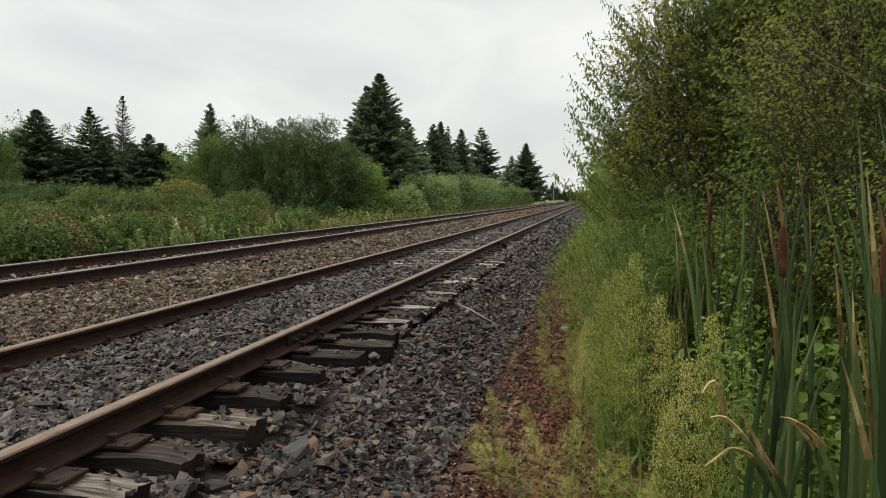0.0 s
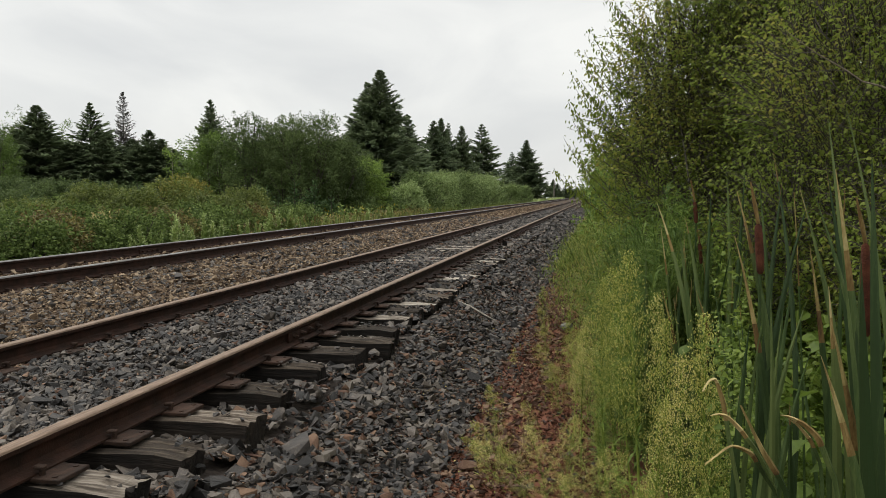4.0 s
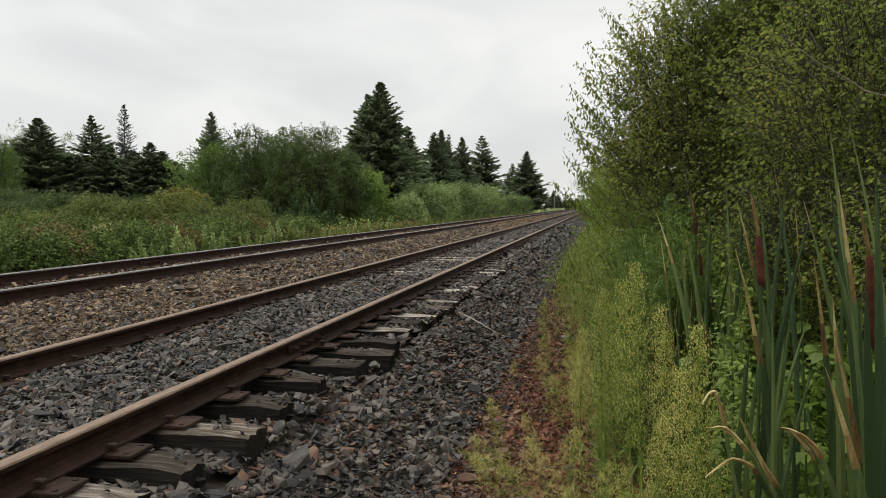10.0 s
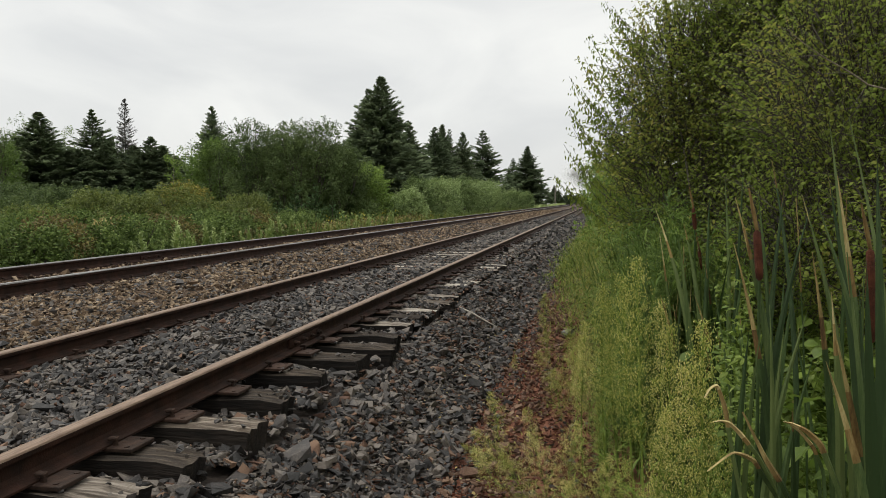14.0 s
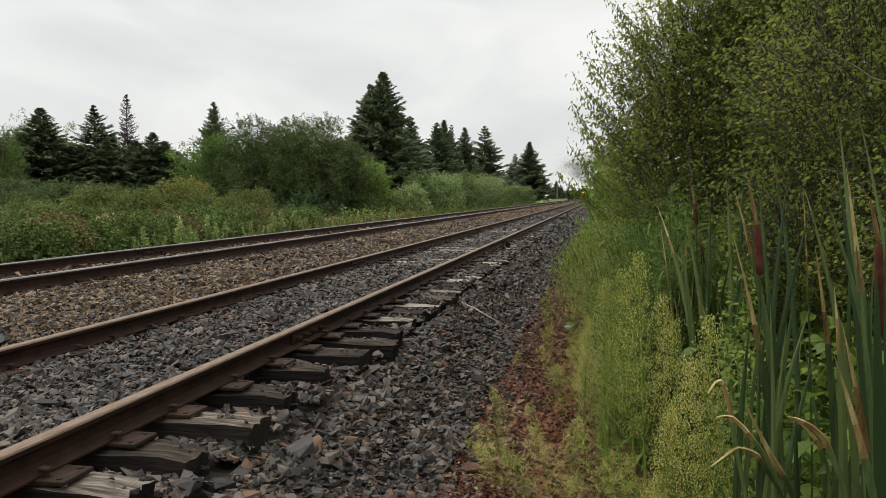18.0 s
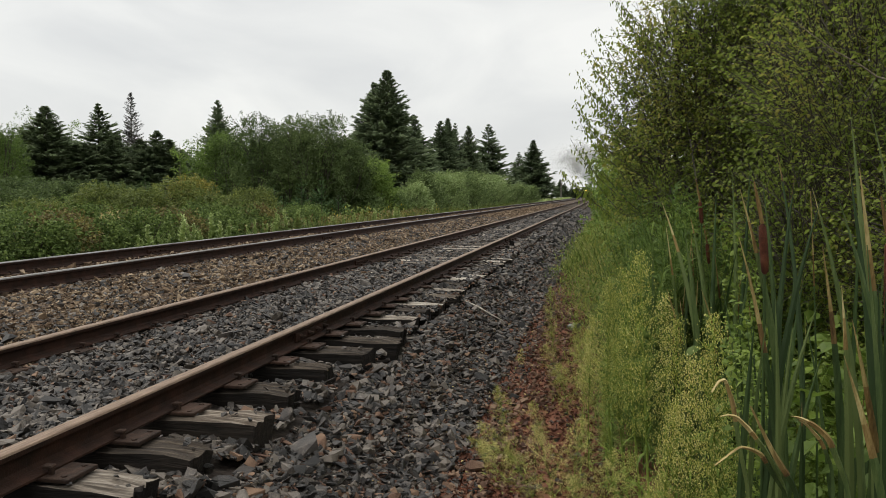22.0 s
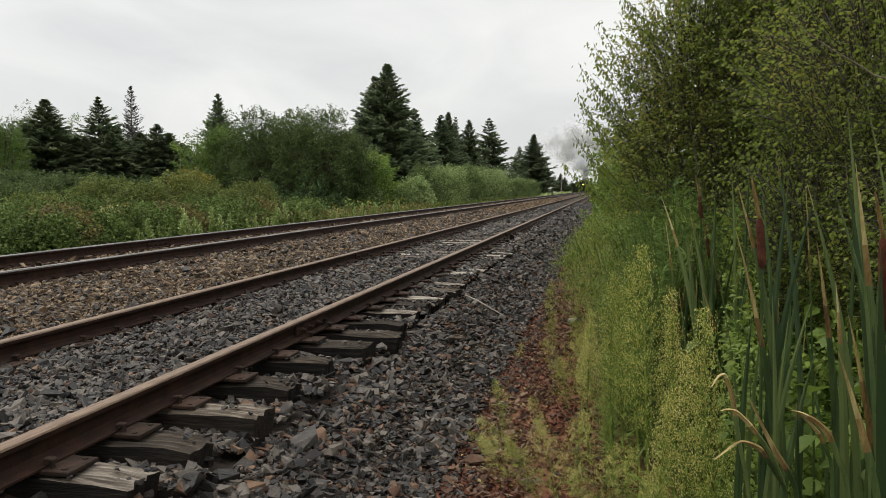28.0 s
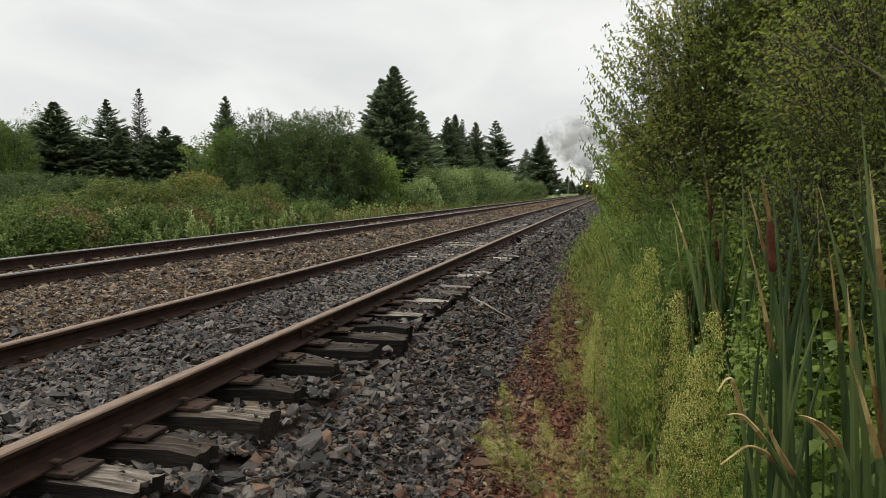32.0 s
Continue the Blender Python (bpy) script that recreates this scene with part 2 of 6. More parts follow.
GOLD = material("goldenrod_bloom", [(0.2, 0.16, 0.02), (0.36, 0.3, 0.035), (0.5, 0.42, 0.06)], 1, 0.7, 0, 0, 8, island=0.4, trans=0.2)
BARETWIG = material("bare_branch_bark", [(0.10, 0.08, 0.055), (0.18, 0.15, 0.11), (0.27, 0.23, 0.18)], 30, 0.85, 0, 0.4, 120)
DRIFT = material("dry_stick_wood", [(0.14, 0.12, 0.10), (0.25, 0.22, 0.19), (0.36, 0.33, 0.29)], 20, 0.85, 0, 0.4, 90)
IRON = material("black_locomotive_paint", [(0.010, 0.010, 0.011), (0.018, 0.018, 0.019), (0.035, 0.033, 0.031)], 2, 0.5, 0.2, 0.1, 30)
COACH = material("coach_paint", [(0.03, 0.012, 0.01), (0.06, 0.02, 0.016), (0.09, 0.035, 0.03)], 1, 0.5, 0, 0.1, 30)
GLASS = material("dark_window_glass", [(0.02, 0.022, 0.024), (0.03, 0.033, 0.036), (0.05, 0.05, 0.05)], 1, 0.1, 0, 0, 5, spec=0.6)
CAN = material("weathered_tin", [(0.10, 0.105, 0.085), (0.17, 0.175, 0.145), (0.24, 0.24, 0.2)], 20, 0.6, 0.3, 0.3, 90)
WHITE = material("white_paint", [(0.5, 0.5, 0.49), (0.68, 0.68, 0.67), (0.78, 0.78, 0.77)], 4, 0.6, 0, 0.1, 40)


def glow(name, color, strength):
    m = bpy.data.materials.new(name)
    m.use_nodes = True
    b = m.node_tree.nodes["Principled BSDF"]
    b.inputs["Emission Color"].default_value = (*color, 1)
    b.inputs["Emission Strength"].default_value = strength
    b.inputs["Base Color"].default_value = (*color, 1)
    return m


LAMP = glow("headlight_glow", (1.0, 0.45, 0.07), 9.0)


def vapour(name, color, alpha, size):
    """Thin vapour, thickest at the billow's heart."""
    m = bpy.data.materials.new(name)
    m.use_nodes = True
    tree = m.node_tree
    n = tree.nodes
    bsdf = n["Principled BSDF"]
    co = n.new("ShaderNodeTexCoord")
    mp = n.new("ShaderNodeMapping")
    mp.inputs["Scale"].default_value = (0.95 / size, 0.95 / size, 0.95 / size)
    wire(tree, co, "Object", mp, 0)
    ball = n.new("ShaderNodeTexGradient")
    ball.gradient_type = "SPHERICAL"
    wire(tree, mp, 0, ball, 0)
    noi = n.new("ShaderNodeTexNoise")
    noi.inputs["Scale"].default_value, noi.inputs["Detail"].default_value = 3.0 / size, 4.0
    wire(tree, co, "Object", noi, "Vector")
    k = n.new("ShaderNodeMath")
    k.operation = "MULTIPLY"
    wire(tree, ball, 1, k, 0)
    wire(tree, noi, 0, k, 1)
    q = n.new("ShaderNodeMath")
    q.operation = "MULTIPLY"
    wire(tree, k, 0, q, 0)
    q.inputs[1].default_value = alpha * 2
    wire(tree, q, 0, bsdf, "Alpha")
    bsdf.inputs["Base Color"].default_value = (*color, 1)
    bsdf.inputs["Roughness"].default_value = 1.0
    bsdf.inputs["Specular IOR Level"].default_value = 0.0
    return m


SMOKE, STEAM, SOOT = (0.76, 0.76, 0.765), (0.95, 0.965, 1.0), (0.58, 0.57, 0.56)
scene.cycles.transparent_max_bounces = 48

# ---- mesh helpers ----
rng = np.random.default_rng(7)


def link(name, me, mat, parent=None, label=""):
    me.materials.append(mat)
    ob = new(name, me)
    ob.parent = parent
    return tagged(ob, label)


def part(name, bm, mat, parent=None, label="", smooth=False):
    me = bpy.data.meshes.new(name)
    bm.normal_update()
    bm.to_mesh(me)
    bm.free()
    if smooth:
        me.polygons.foreach_set("use_smooth", [True] * len(me.polygons))
    return link(name, me, mat, parent, label)


def tri_mesh(name, v, f, smooth=False):
    """A mesh of triangles from arrays."""
    me = bpy.data.meshes.new(name)
    v, f = np.asarray(v, np.float32), np.asarray(f, np.int32)
    me.vertices.add(len(v))
    me.vertices.foreach_set("co", v.ravel())
    me.loops.add(f.size)
    me.loops.foreach_set("vertex_index", f.ravel())
    me.polygons.add(len(f))
    me.polygons.foreach_set("loop_start", np.arange(0, f.size, 3, dtype=np.int32))
    me.polygons.foreach_set("use_smooth", np.full(len(f), bool(smooth)))
    me.update(calc_edges=True)
    return me


def turns(yaw, pitch=0.0, roll=0.0):
    """Stacked turn matrices: roll about y, then pitch about x, then yaw about z."""
    yaw, pitch, roll = np.broadcast_arrays(np.asarray(yaw, float), pitch, roll)
    o, i = np.zeros_like(yaw), np.ones_like(yaw)
    z = np.stack([np.cos(yaw), -np.sin(yaw), o, np.sin(yaw), np.cos(yaw), o, o, o, i], -1).reshape(-1, 3, 3)
    x = np.stack([i, o, o, o, np.cos(pitch), -np.sin(pitch), o, np.sin(pitch), np.cos(pitch)], -1).reshape(-1, 3, 3)
    y = np.stack([np.cos(roll), o, np.sin(roll), o, i, o, -np.sin(roll), o, np.cos(roll)], -1).reshape(-1, 3, 3)
    return z @ x @ y


def strew(shapes, place, turn, size, pick=None):
    """Vertices and triangles of many copies of the given (vertices, triangles) shapes. size: one number or three a copy."""
    place, size = np.asarray(place, float), np.asarray(size, float)
    if size.ndim == 0:
        size = np.full((len(place), 1), float(size))
    if size.ndim == 1:
        size = size[:, None]
    pick = rng.integers(0, len(shapes), len(place)) if pick is None else pick
    vs, fs, base = [], [], 0
    for k, (v, f) in enumerate(shapes):
        at = np.flatnonzero(pick == k)
        if not len(at):
            continue
        w = np.einsum("nij,nkj->nki", turn[at], v[None] * size[at][:, None, :]) + place[at][:, None, :]
        vs.append(w.reshape(-1, 3))
        fs.append((f[None] + base + (np.arange(len(at)) * len(v))[:, None, None]).reshape(-1, 3))
        base += len(at) * len(v)
    return np.concatenate(vs), np.concatenate(fs)


def gather(*pairs):
    vs, fs, base = [], [], 0
    for v, f in pairs:
        vs.append(v)
        fs.append(np.asarray(f) + base)
        base += len(v)
    return np.concatenate(vs), np.concatenate(fs)


def hull(seed, flat=0.7, corners=8):
    """An angular crushed stone of unit size."""
    r = random.Random(seed)
    bm = bmesh.new()
    for _ in range(corners):
        p = Vector([r.choice((-1, 1)) * r.uniform(0.35, 1) for _ in range(3)]).normalized() * r.uniform(0.4, 0.62)
        bm.verts.new((p.x * 1.3, p.y * 0.82, p.z * flat))
    bmesh.ops.convex_hull(bm, input=bm.verts)
    for v in [v for v in bm.verts if not v.link_faces]:
        bm.verts.remove(v)
    bmesh.ops.triangulate(bm, faces=bm.faces)
    bm.verts.index_update()
    v = np.array([v.co[:] for v in bm.verts])
    f = np.array([[a.index for a in fc.verts] for fc in bm.faces])
    bm.free()
    return v, f


STONES = [hull(s, 0.45 + 0.06 * (s % 6)) for s in range(18)]
CHUNKS = [hull(70 + s, 0.32 + 0.06 * (s % 6), 11) for s in range(18)]


def leaf_shape(length=1.0, width=0.6, fold=0.12, droop=0.15):
    """A pointed leaf along +y, folded along its rib."""
    w = width / 2
    v = np.array([(0, 0, 0), (w * 0.8, 0.3, fold), (w, 0.55, fold - droop * 0.3), (0, 1, -droop), (-w, 0.55, fold - droop * 0.3), (-w * 0.8, 0.3, fold), (0, 0.5, -droop * 0.2)])
    v[:, 1] *= length
    f = np.array([(0, 1, 6), (1, 2, 6), (2, 3, 6), (3, 4, 6), (4, 5, 6), (5, 0, 6)])
    return v, f


def blade_shape(width=0.12, fold=0.0, droop=0.0):
    """A thin blade along +y, bowed in two steps."""
    w = width / 2
    v = np.array([(w * 0.45, 0, 0), (-w * 0.45, 0, 0), (w, 0.45, fold - droop * 0.22), (-w, 0.45, fold - droop * 0.22), (0, 1, -droop)])
    return v, np.array([(1, 0, 2), (1, 2, 3), (3, 2, 4)])


LEAF = leaf_shape()
LEAF_LIGHT = (np.array([(0, 0, 0), (0.3, 0.4, 0.1), (0.2, 0.75, 0.03), (0, 1, -0.1), (-0.2, 0.75, 0.03), (-0.3, 0.4, 0.1)]), np.array([(0, 1, 5), (1, 2, 4), (1, 4, 5), (2, 3, 4)]))
LEAF_WIDE = leaf_shape(1.0, 0.85, 0.08, 0.2)
LEAF_NARROW = leaf_shape(1.0, 0.3, 0.06, 0.3)
BLADE_WIDE = blade_shape(0.5, 0.08, 0.1)


def tube(points, radii, sides=6):
    """A tapered tube through points, as arrays."""
    pts = [Vector(p) for p in points]
    v, f = [], []
    for i, p in enumerate(pts):
        d = (pts[min(i + 1, len(pts) - 1)] - pts[max(i - 1, 0)]).normalized()
        a = d.orthogonal().normalized()
        b = d.cross(a)
        for k in range(sides):
            t = 2 * math.pi * k / sides
            v.append(p + (a * math.cos(t) + b * math.sin(t)) * radii[i])
    for i in range(len(pts) - 1):
        for k in range(sides):
            q, r = i * sides + k, i * sides + (k + 1) % sides
            f += [(q, r, r + sides), (q, r + sides, q + sides)]
    return np.array(v), np.array(f)


def box(bm, x0, x1, y0, y1, z0, z1, bevel=0.0, turn=None):
    made = bmesh.ops.create_cube(bm, size=1.0)["verts"]
    for v in made:
        v.co = Vector(((x0 + x1) / 2 + v.co.x * (x1 - x0), (y0 + y1) / 2 + v.co.y * (y1 - y0), (z0 + z1) / 2 + v.co.z * (z1 - z0)))
        if turn is not None:
            v.co = turn @ v.co
    if bevel:
        edges = {e for v in made for e in v.link_edges}
        bmesh.ops.bevel(bm, geom=list(edges), offset=bevel, segments=1, affect="EDGES")
    return bm


def drum(bm, r0, r1, depth, m, sides=20):
    """A capped cone or cylinder about local z, set at the pose m."""
    bmesh.ops.create_cone(bm, cap_ends=True, segments=sides, radius1=r0, radius2=r1, depth=depth, matrix=m)
    return bm


def empty(name, label, category, m=None, group="", kind=""):
    ob = new(name)
    if m is not None:
        ob.matrix_world = m
    return tagged(ob, label, category, group, kind)


# ---- the plan ----
# x: metres to the side of the standpoint, y: along the tracks, z = 0: a little under the top of the near track's ties
RAIL_X = (-3.64, -2.15)
MAIN_X = (-7.80, -6.31)
MAIN_Z = 0.05
SIDING_Z = 0.03
RAIL_H = 0.18


def smooth(a, b, t):
    t = np.clip((np.asarray(t, float) - a) / (b - a), 0, 1)
    return t * t * (3 - 2 * t)


def level(x, y):
    """Height of the ground."""
    x, y = np.asarray(x, float), np.asarray(y, float)
    z = -0.46 + 0.31 * smooth(-0.7, -1.75, x) + 0.09 * smooth(-1.95, -2.3, x)
    z = z + 0.05 * smooth(-4.0, -5.0, x) - 0.5 * smooth(-8.6, -10.2, x)
    z = z - 0.28 * smooth(0.35, 1.2, x) + 0.35 * smooth(2.2, 4.5, x)
    return z + 0.02 * np.sin(x * 3.1 + y * 1.3) * np.cos(y * 2.3 - x)


def build_ground():
    def steps(lo, hi, d, far):
        a = list(np.arange(lo, hi + 1e-6, d))
        g = d
        while a[-1] < far:
            g *= 1.35
            a.append(a[-1] + g)
        g = d
        while a[0] > -far:
            g *= 1.35
            a.insert(0, a[0] - g)
        return np.array(a)
    xs, ys = steps(-11, 4, 0.25, 3000), steps(0, 14, 0.3, 3000)
    gx, gy = np.meshgrid(xs, ys)
    gz = level(gx, gy)
    v = np.stack([gx, gy, gz], -1).reshape(-1, 3)
    n = len(xs)
    i = (np.arange(len(ys) - 1)[:, None] * n + np.arange(n - 1)).ravel()
    f = np.concatenate([np.stack([i, i + 1, i + n + 1], -1), np.stack([i, i + n + 1, i + n], -1)])
    ob = link("ground", tri_mesh("ground", v, f, True), EARTH)
    tagged(ob, "grassy earth beside the railway, reaching the horizon", "ground", kind="structure")
    return ob


def bed_strip(name, x0, x1, y0, y1, up, mat, label, nx=24, ny=360):
    """A strip laid a little over the ground, its rims dipping under it."""
    xs = np.linspace(x0, x1, nx)
    ys = np.unique(np.concatenate([np.linspace(y0, 30, ny // 2), np.linspace(30, y1, ny // 2)]))
    ny = len(ys)
    gx, gy = np.meshgrid(xs, ys)
    e = np.minimum(smooth(x0, x0 + 0.15, gx), smooth(x1, x1 - 0.15, gx))
    wob = 0.012 * np.sin(gx * 17 + gy * 5) * np.sin(gy * 13 - gx * 7)
    gz = level(gx, gy) + up * e + wob * e - 0.05 * (1 - e)
    v = np.stack([gx, gy, gz], -1).reshape(-1, 3)
    i = (np.arange(ny - 1)[:, None] * nx + np.arange(nx - 1)).ravel()
    f = np.concatenate([np.stack([i, i + 1, i + nx + 1], -1), np.stack([i, i + nx + 1, i + nx], -1)])
    return tagged(link(name, tri_mesh(name, v, f, True), mat), label, "ground", kind="structure")


build_ground()
bed_strip("soil_strip", -1.1, 0.5, -40, 60, 0.02, SOIL, "bare red-brown soil beside the ballast")
bed_strip("ballast_bed", -4.7, -0.75, -60, 700, 0.03, BED, "dark crushed-stone bed under the siding")
bed_strip("main_ballast_bed", -9.3, -4.4, -60, 700, 0.05, BEDBROWN, "brown gravel bed under the main line")

# ---- the tracks ----


def rail_mesh(name, y0, y1, head, tall):
    """A flat-bottomed rail along y, standing on z = 0, with a head of its own material."""
    prof = [(-0.07, 0), (0.07, 0), (0.07, 0.011), (0.02, 0.026), (0.009, 0.045), (0.009, 0.112), (0.034, 0.122), (0.0355, 0.145), (0.032, 0.155), (0.022, 0.16),
            (-0.022, 0.16), (-0.032, 0.155), (-0.0355, 0.145), (-0.034, 0.122), (-0.009, 0.112), (-0.009, 0.045), (-0.02, 0.026), (-0.07, 0.011)]
    prof = [(x, z * tall) for x, z in prof]
    me = bpy.data.meshes.new(name)
    n = len(prof)
    v = [(x, y, z) for y in (y0, y1) for x, z in prof]
    f = [(i, (i + 1) % n, (i + 1) % n + n, i + n) for i in range(n)] + [tuple(range(n - 1, -1, -1)), tuple(range(n, 2 * n))]
    me.from_pydata(v, [], f)
    me.materials.append(RUST)
    me.materials.append(head)
    for i in range(7, 12):
        me.polygons[i].material_index = 1
    me.update()
    return me


def tie_bmesh(seed):
    """A worn wooden tie along x, its top at z = 0, split and gouged along the grain."""
    r = random.Random(seed)
    bm = bmesh.new()
    half, w, t = 1.28 + r.uniform(-0.03, 0.04), 0.108 + r.uniform(-0.012, 0.01), 0.165
    bmesh.ops.create_grid(bm, x_segments=22, y_segments=7, size=1.0)
    rows = [r.uniform(-0.006, 0) for _ in range(8)]
    for v in bm.verts:
        v.co = Vector((v.co.x * half, v.co.y * w, rows[round((v.co.y + 1) * 3.5)]))
    top = list(bm.verts)
    rim = [e for e in bm.edges if e.is_boundary]
    side = bmesh.ops.extrude_edge_only(bm, edges=rim)
    for v in [g for g in side["geom"] if isinstance(g, bmesh.types.BMVert)]:
        v.co.z = -t
        v.co.y += r.uniform(-0.004, 0.004)
    wave = r.uniform(0, 6)
    for v in top:
        edge = abs(v.co.y) > w * 0.9
        end = abs(v.co.x) > half * 0.97
        v.co.z += r.uniform(-0.007, 0.0) - (r.uniform(0, 0.014) if edge or end else 0) + 0.0015 * math.sin(v.co.x * 5 + wave)
        if not edge and r.random() < 0.1:
            v.co.z -= r.uniform(0.006, 0.016)
        v.co.y += r.uniform(-0.006, 0.006)
        if end:
            v.co.x += r.uniform(-0.04, 0.015)
            v.co.z -= r.uniform(0, 0.012)
    return bm


def plate_bmesh():
    bm = bmesh.new()
    box(bm, -0.19, 0.17, -0.09, 0.09, 0.0, 0.018, 0.003)
    for x in (-0.15, 0.13):
        for y in (-0.06, 0.06):
            drum(bm, 0.012, 0.012, 0.006, pose(x, y, 0.0195), 8)
    return bm


def spike_bmesh():
    bm = bmesh.new()
    box(bm, -0.009, 0.009, -0.009, 0.009, 0.0, 0.035, 0.002)
    box(bm, -0.03, 0.012, -0.016, 0.016, 0.03, 0.046, 0.004)
    return bm


def fishplate(parent, x, y, z, side):
    bm = bmesh.new()
    box(bm, -0.006, 0.014, -0.31, 0.31, 0.024, 0.092, 0.004)
    ob = part("joint_bar", bm, RUST, parent, "rusty bolted joint bar")
    ob.matrix_basis = pose(x + side * 0.016, y, z, 0, 0, 0 if side > 0 else 180)
    for k in (-0.23, -0.08, 0.08, 0.23):
        b = bmesh.new()
        drum(b, 0.017, 0.017, 0.022, pose(0.024, k, 0.06, 0, 90), 6)
        drum(b, 0.009, 0.009, 0.03, pose(0.04, k, 0.06, 0, 90), 8)
        part("bolt", b, PLATE, ob)


TIE_MESH, PLATE_ONE, SPIKE_ONE = [], None, None


def build_track(name, label, rails, z, ys, head, joints, seed, near, tall):
    global PLATE_ONE, SPIKE_ONE
    track = empty(name, label, "railway track", pose(0, 0, 0), kind="structure")
    r = random.Random(seed)
    cx = sum(rails) / 2
    for k, x in enumerate(rails):
        ob = new("rail", rail_mesh("rail", -30, 600, head, tall))
        ob.parent, ob.location = track, (x, 0, z + 0.018)
        for y in joints[k]:
            fishplate(track, x, y, z + 0.018, 1)
    if not TIE_MESH:
        for s in range(12):
            me = bpy.data.meshes.new("tie")
            bm = tie_bmesh(s)
            bm.normal_update()
            bm.to_mesh(me)
            bm.free()
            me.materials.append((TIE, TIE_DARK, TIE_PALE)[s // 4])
            me.materials.append(TIE_SIDE)
            # faces pointing up keep the top's tone; sides and ends are near-black brown
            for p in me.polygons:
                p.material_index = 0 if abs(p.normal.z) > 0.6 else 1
            TIE_MESH.append(me)
        meshes = []
        for nm, bm, mt in (("tie_plate", plate_bmesh(), PLATE), ("spike", spike_bmesh(), PLATE)):
            me = bpy.data.meshes.new(nm)
            bm.to_mesh(me)
            bm.free()
            me.materials.append(mt)
            meshes.append(me)
        PLATE_ONE, SPIKE_ONE = meshes
    for i, y in enumerate(ys):
        wear = TONES.get(round(y, 2), r.choice((0, 1, 1, 2) if y < 7 else (0, 2, 2, 1, 2))) if head is HEAD else r.choice((0, 1, 1))
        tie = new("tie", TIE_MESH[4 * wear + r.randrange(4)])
        tie.parent = track
        flip = r.choice((0, 180))
        off = SHIFT.get(round(y, 2), 0.0) if head is HEAD else 0.0
        lay = pose(cx + off + r.uniform(-0.05, 0.05), y, z + r.uniform(-0.012, 0), r.uniform(-2, 2), r.uniform(-0.4, 0.4), r.uniform(-1.6, 1.6) + flip)
        tie.matrix_basis = lay
        if y > near:
            continue
        for k, x in enumerate(rails):
            out = 1 if k else -1
            plate = new("tie_plate", PLATE_ONE)
            plate.parent = tie
            want = pose(x + 0.02 * out, y, z + 0.001, 0, 0, 0 if out > 0 else 180)
            plate.matrix_basis = lay.inverted() @ want
            for sx, sy, turn in ((0.088, 0.05 * r.choice((-1, 1)), 0), (-0.088, 0.04, 180)):
                sp = new("spike", SPIKE_ONE)
                sp.parent = tie
                sp.matrix_basis = lay.inverted() @ pose(x + sx, y + sy, z + 0.012, r.uniform(-4, 4), r.uniform(-6, 6), turn)
    return track


def far_ties(name, label, cx, z, y0, y1, seed):
    r = np.random.default_rng(seed)
    y = np.arange(y0, y1, 0.56) + r.uniform(-0.06, 0.06, len(np.arange(y0, y1, 0.56)))
    v = np.array([(a, b, c) for a in (-1.28, 1.28) for b in (-0.11, 0.11) for c in (-0.16, 0)])
    f = np.array([(0, 1, 3), (0, 3, 2), (4, 6, 7), (4, 7, 5), (0, 4, 5), (0, 5, 1), (2, 3, 7), (2, 7, 6), (1, 5, 7), (1, 7, 3), (0, 2, 6), (0, 6, 4)])
    pts = np.stack([cx + r.uniform(-0.05, 0.05, len(y)), y, np.full(len(y), z - 0.005)], -1)
    me = tri_mesh(name, *strew([(v, f)], pts, turns(r.uniform(-0.03, 0.03, len(y))), 1.0))
    return tagged(link(name, me, TIE), label, "railway ties", kind="stuff")


SIDING_TIES = [-11.3 + 0.55 * i for i in range(18)] + [-1.3, -0.75, -0.2, 0.35, 0.9, 1.45, 2.02, 2.63, 3.09, 3.56, 4.12, 4.76, 5.27, 5.78, 6.27, 6.85, 7.35, 7.85, 8.42, 9.0, 9.6, 10.15, 10.7, 11.25, 11.85, 12.45, 13.0, 13.55, 14.2, 14.85]
SIDING_TIES = [y * 0.973 for y in SIDING_TIES]
# how each of the nearest ties is worn: 0 grey, 1 dark, 2 bleached
TONES = {round(y, 2): k for y, k in zip(SIDING_TIES[25:39], (2, 1, 0, 1, 0, 1, 0, 1, 2, 1, 2, 0, 2, 1))}
# and how far it lies off to the side
SHIFT = {round(y, 2): k for y, k in zip(SIDING_TIES[25:30], (-0.08, -0.10, -0.01, -0.15, -0.10))}
SIDING_TIES += [14.98 + 0.56 * i + 0.05 * math.sin(i * 4.1) for i in range(70)]
build_track("siding_track", "rusty siding track on weathered wooden ties", RAIL_X, SIDING_Z, SIDING_TIES, HEAD, ((11.2, 23.1), (5.36, 17.25)), 3, 24, 0.82)
build_track("main_track", "main line track with shiny worn rail heads", MAIN_X, MAIN_Z, [-11 + 0.55 * i + 0.05 * math.sin(i * 2.7) for i in range(108)], STEEL, ((12.3, 24.2), (16.9, 28.8)), 4, 26, 1.0)
far_ties("siding_ties_far", "weathered wooden ties of the siding far along", -2.895, SIDING_Z, 54.3, 420, 1)
far_ties("main_ties_far", "weathered wooden ties of the main line far along", -7.05, MAIN_Z, 48.8, 420, 2)

# ---- loose stones ----
TIE_Y = np.array(SIDING_TIES)


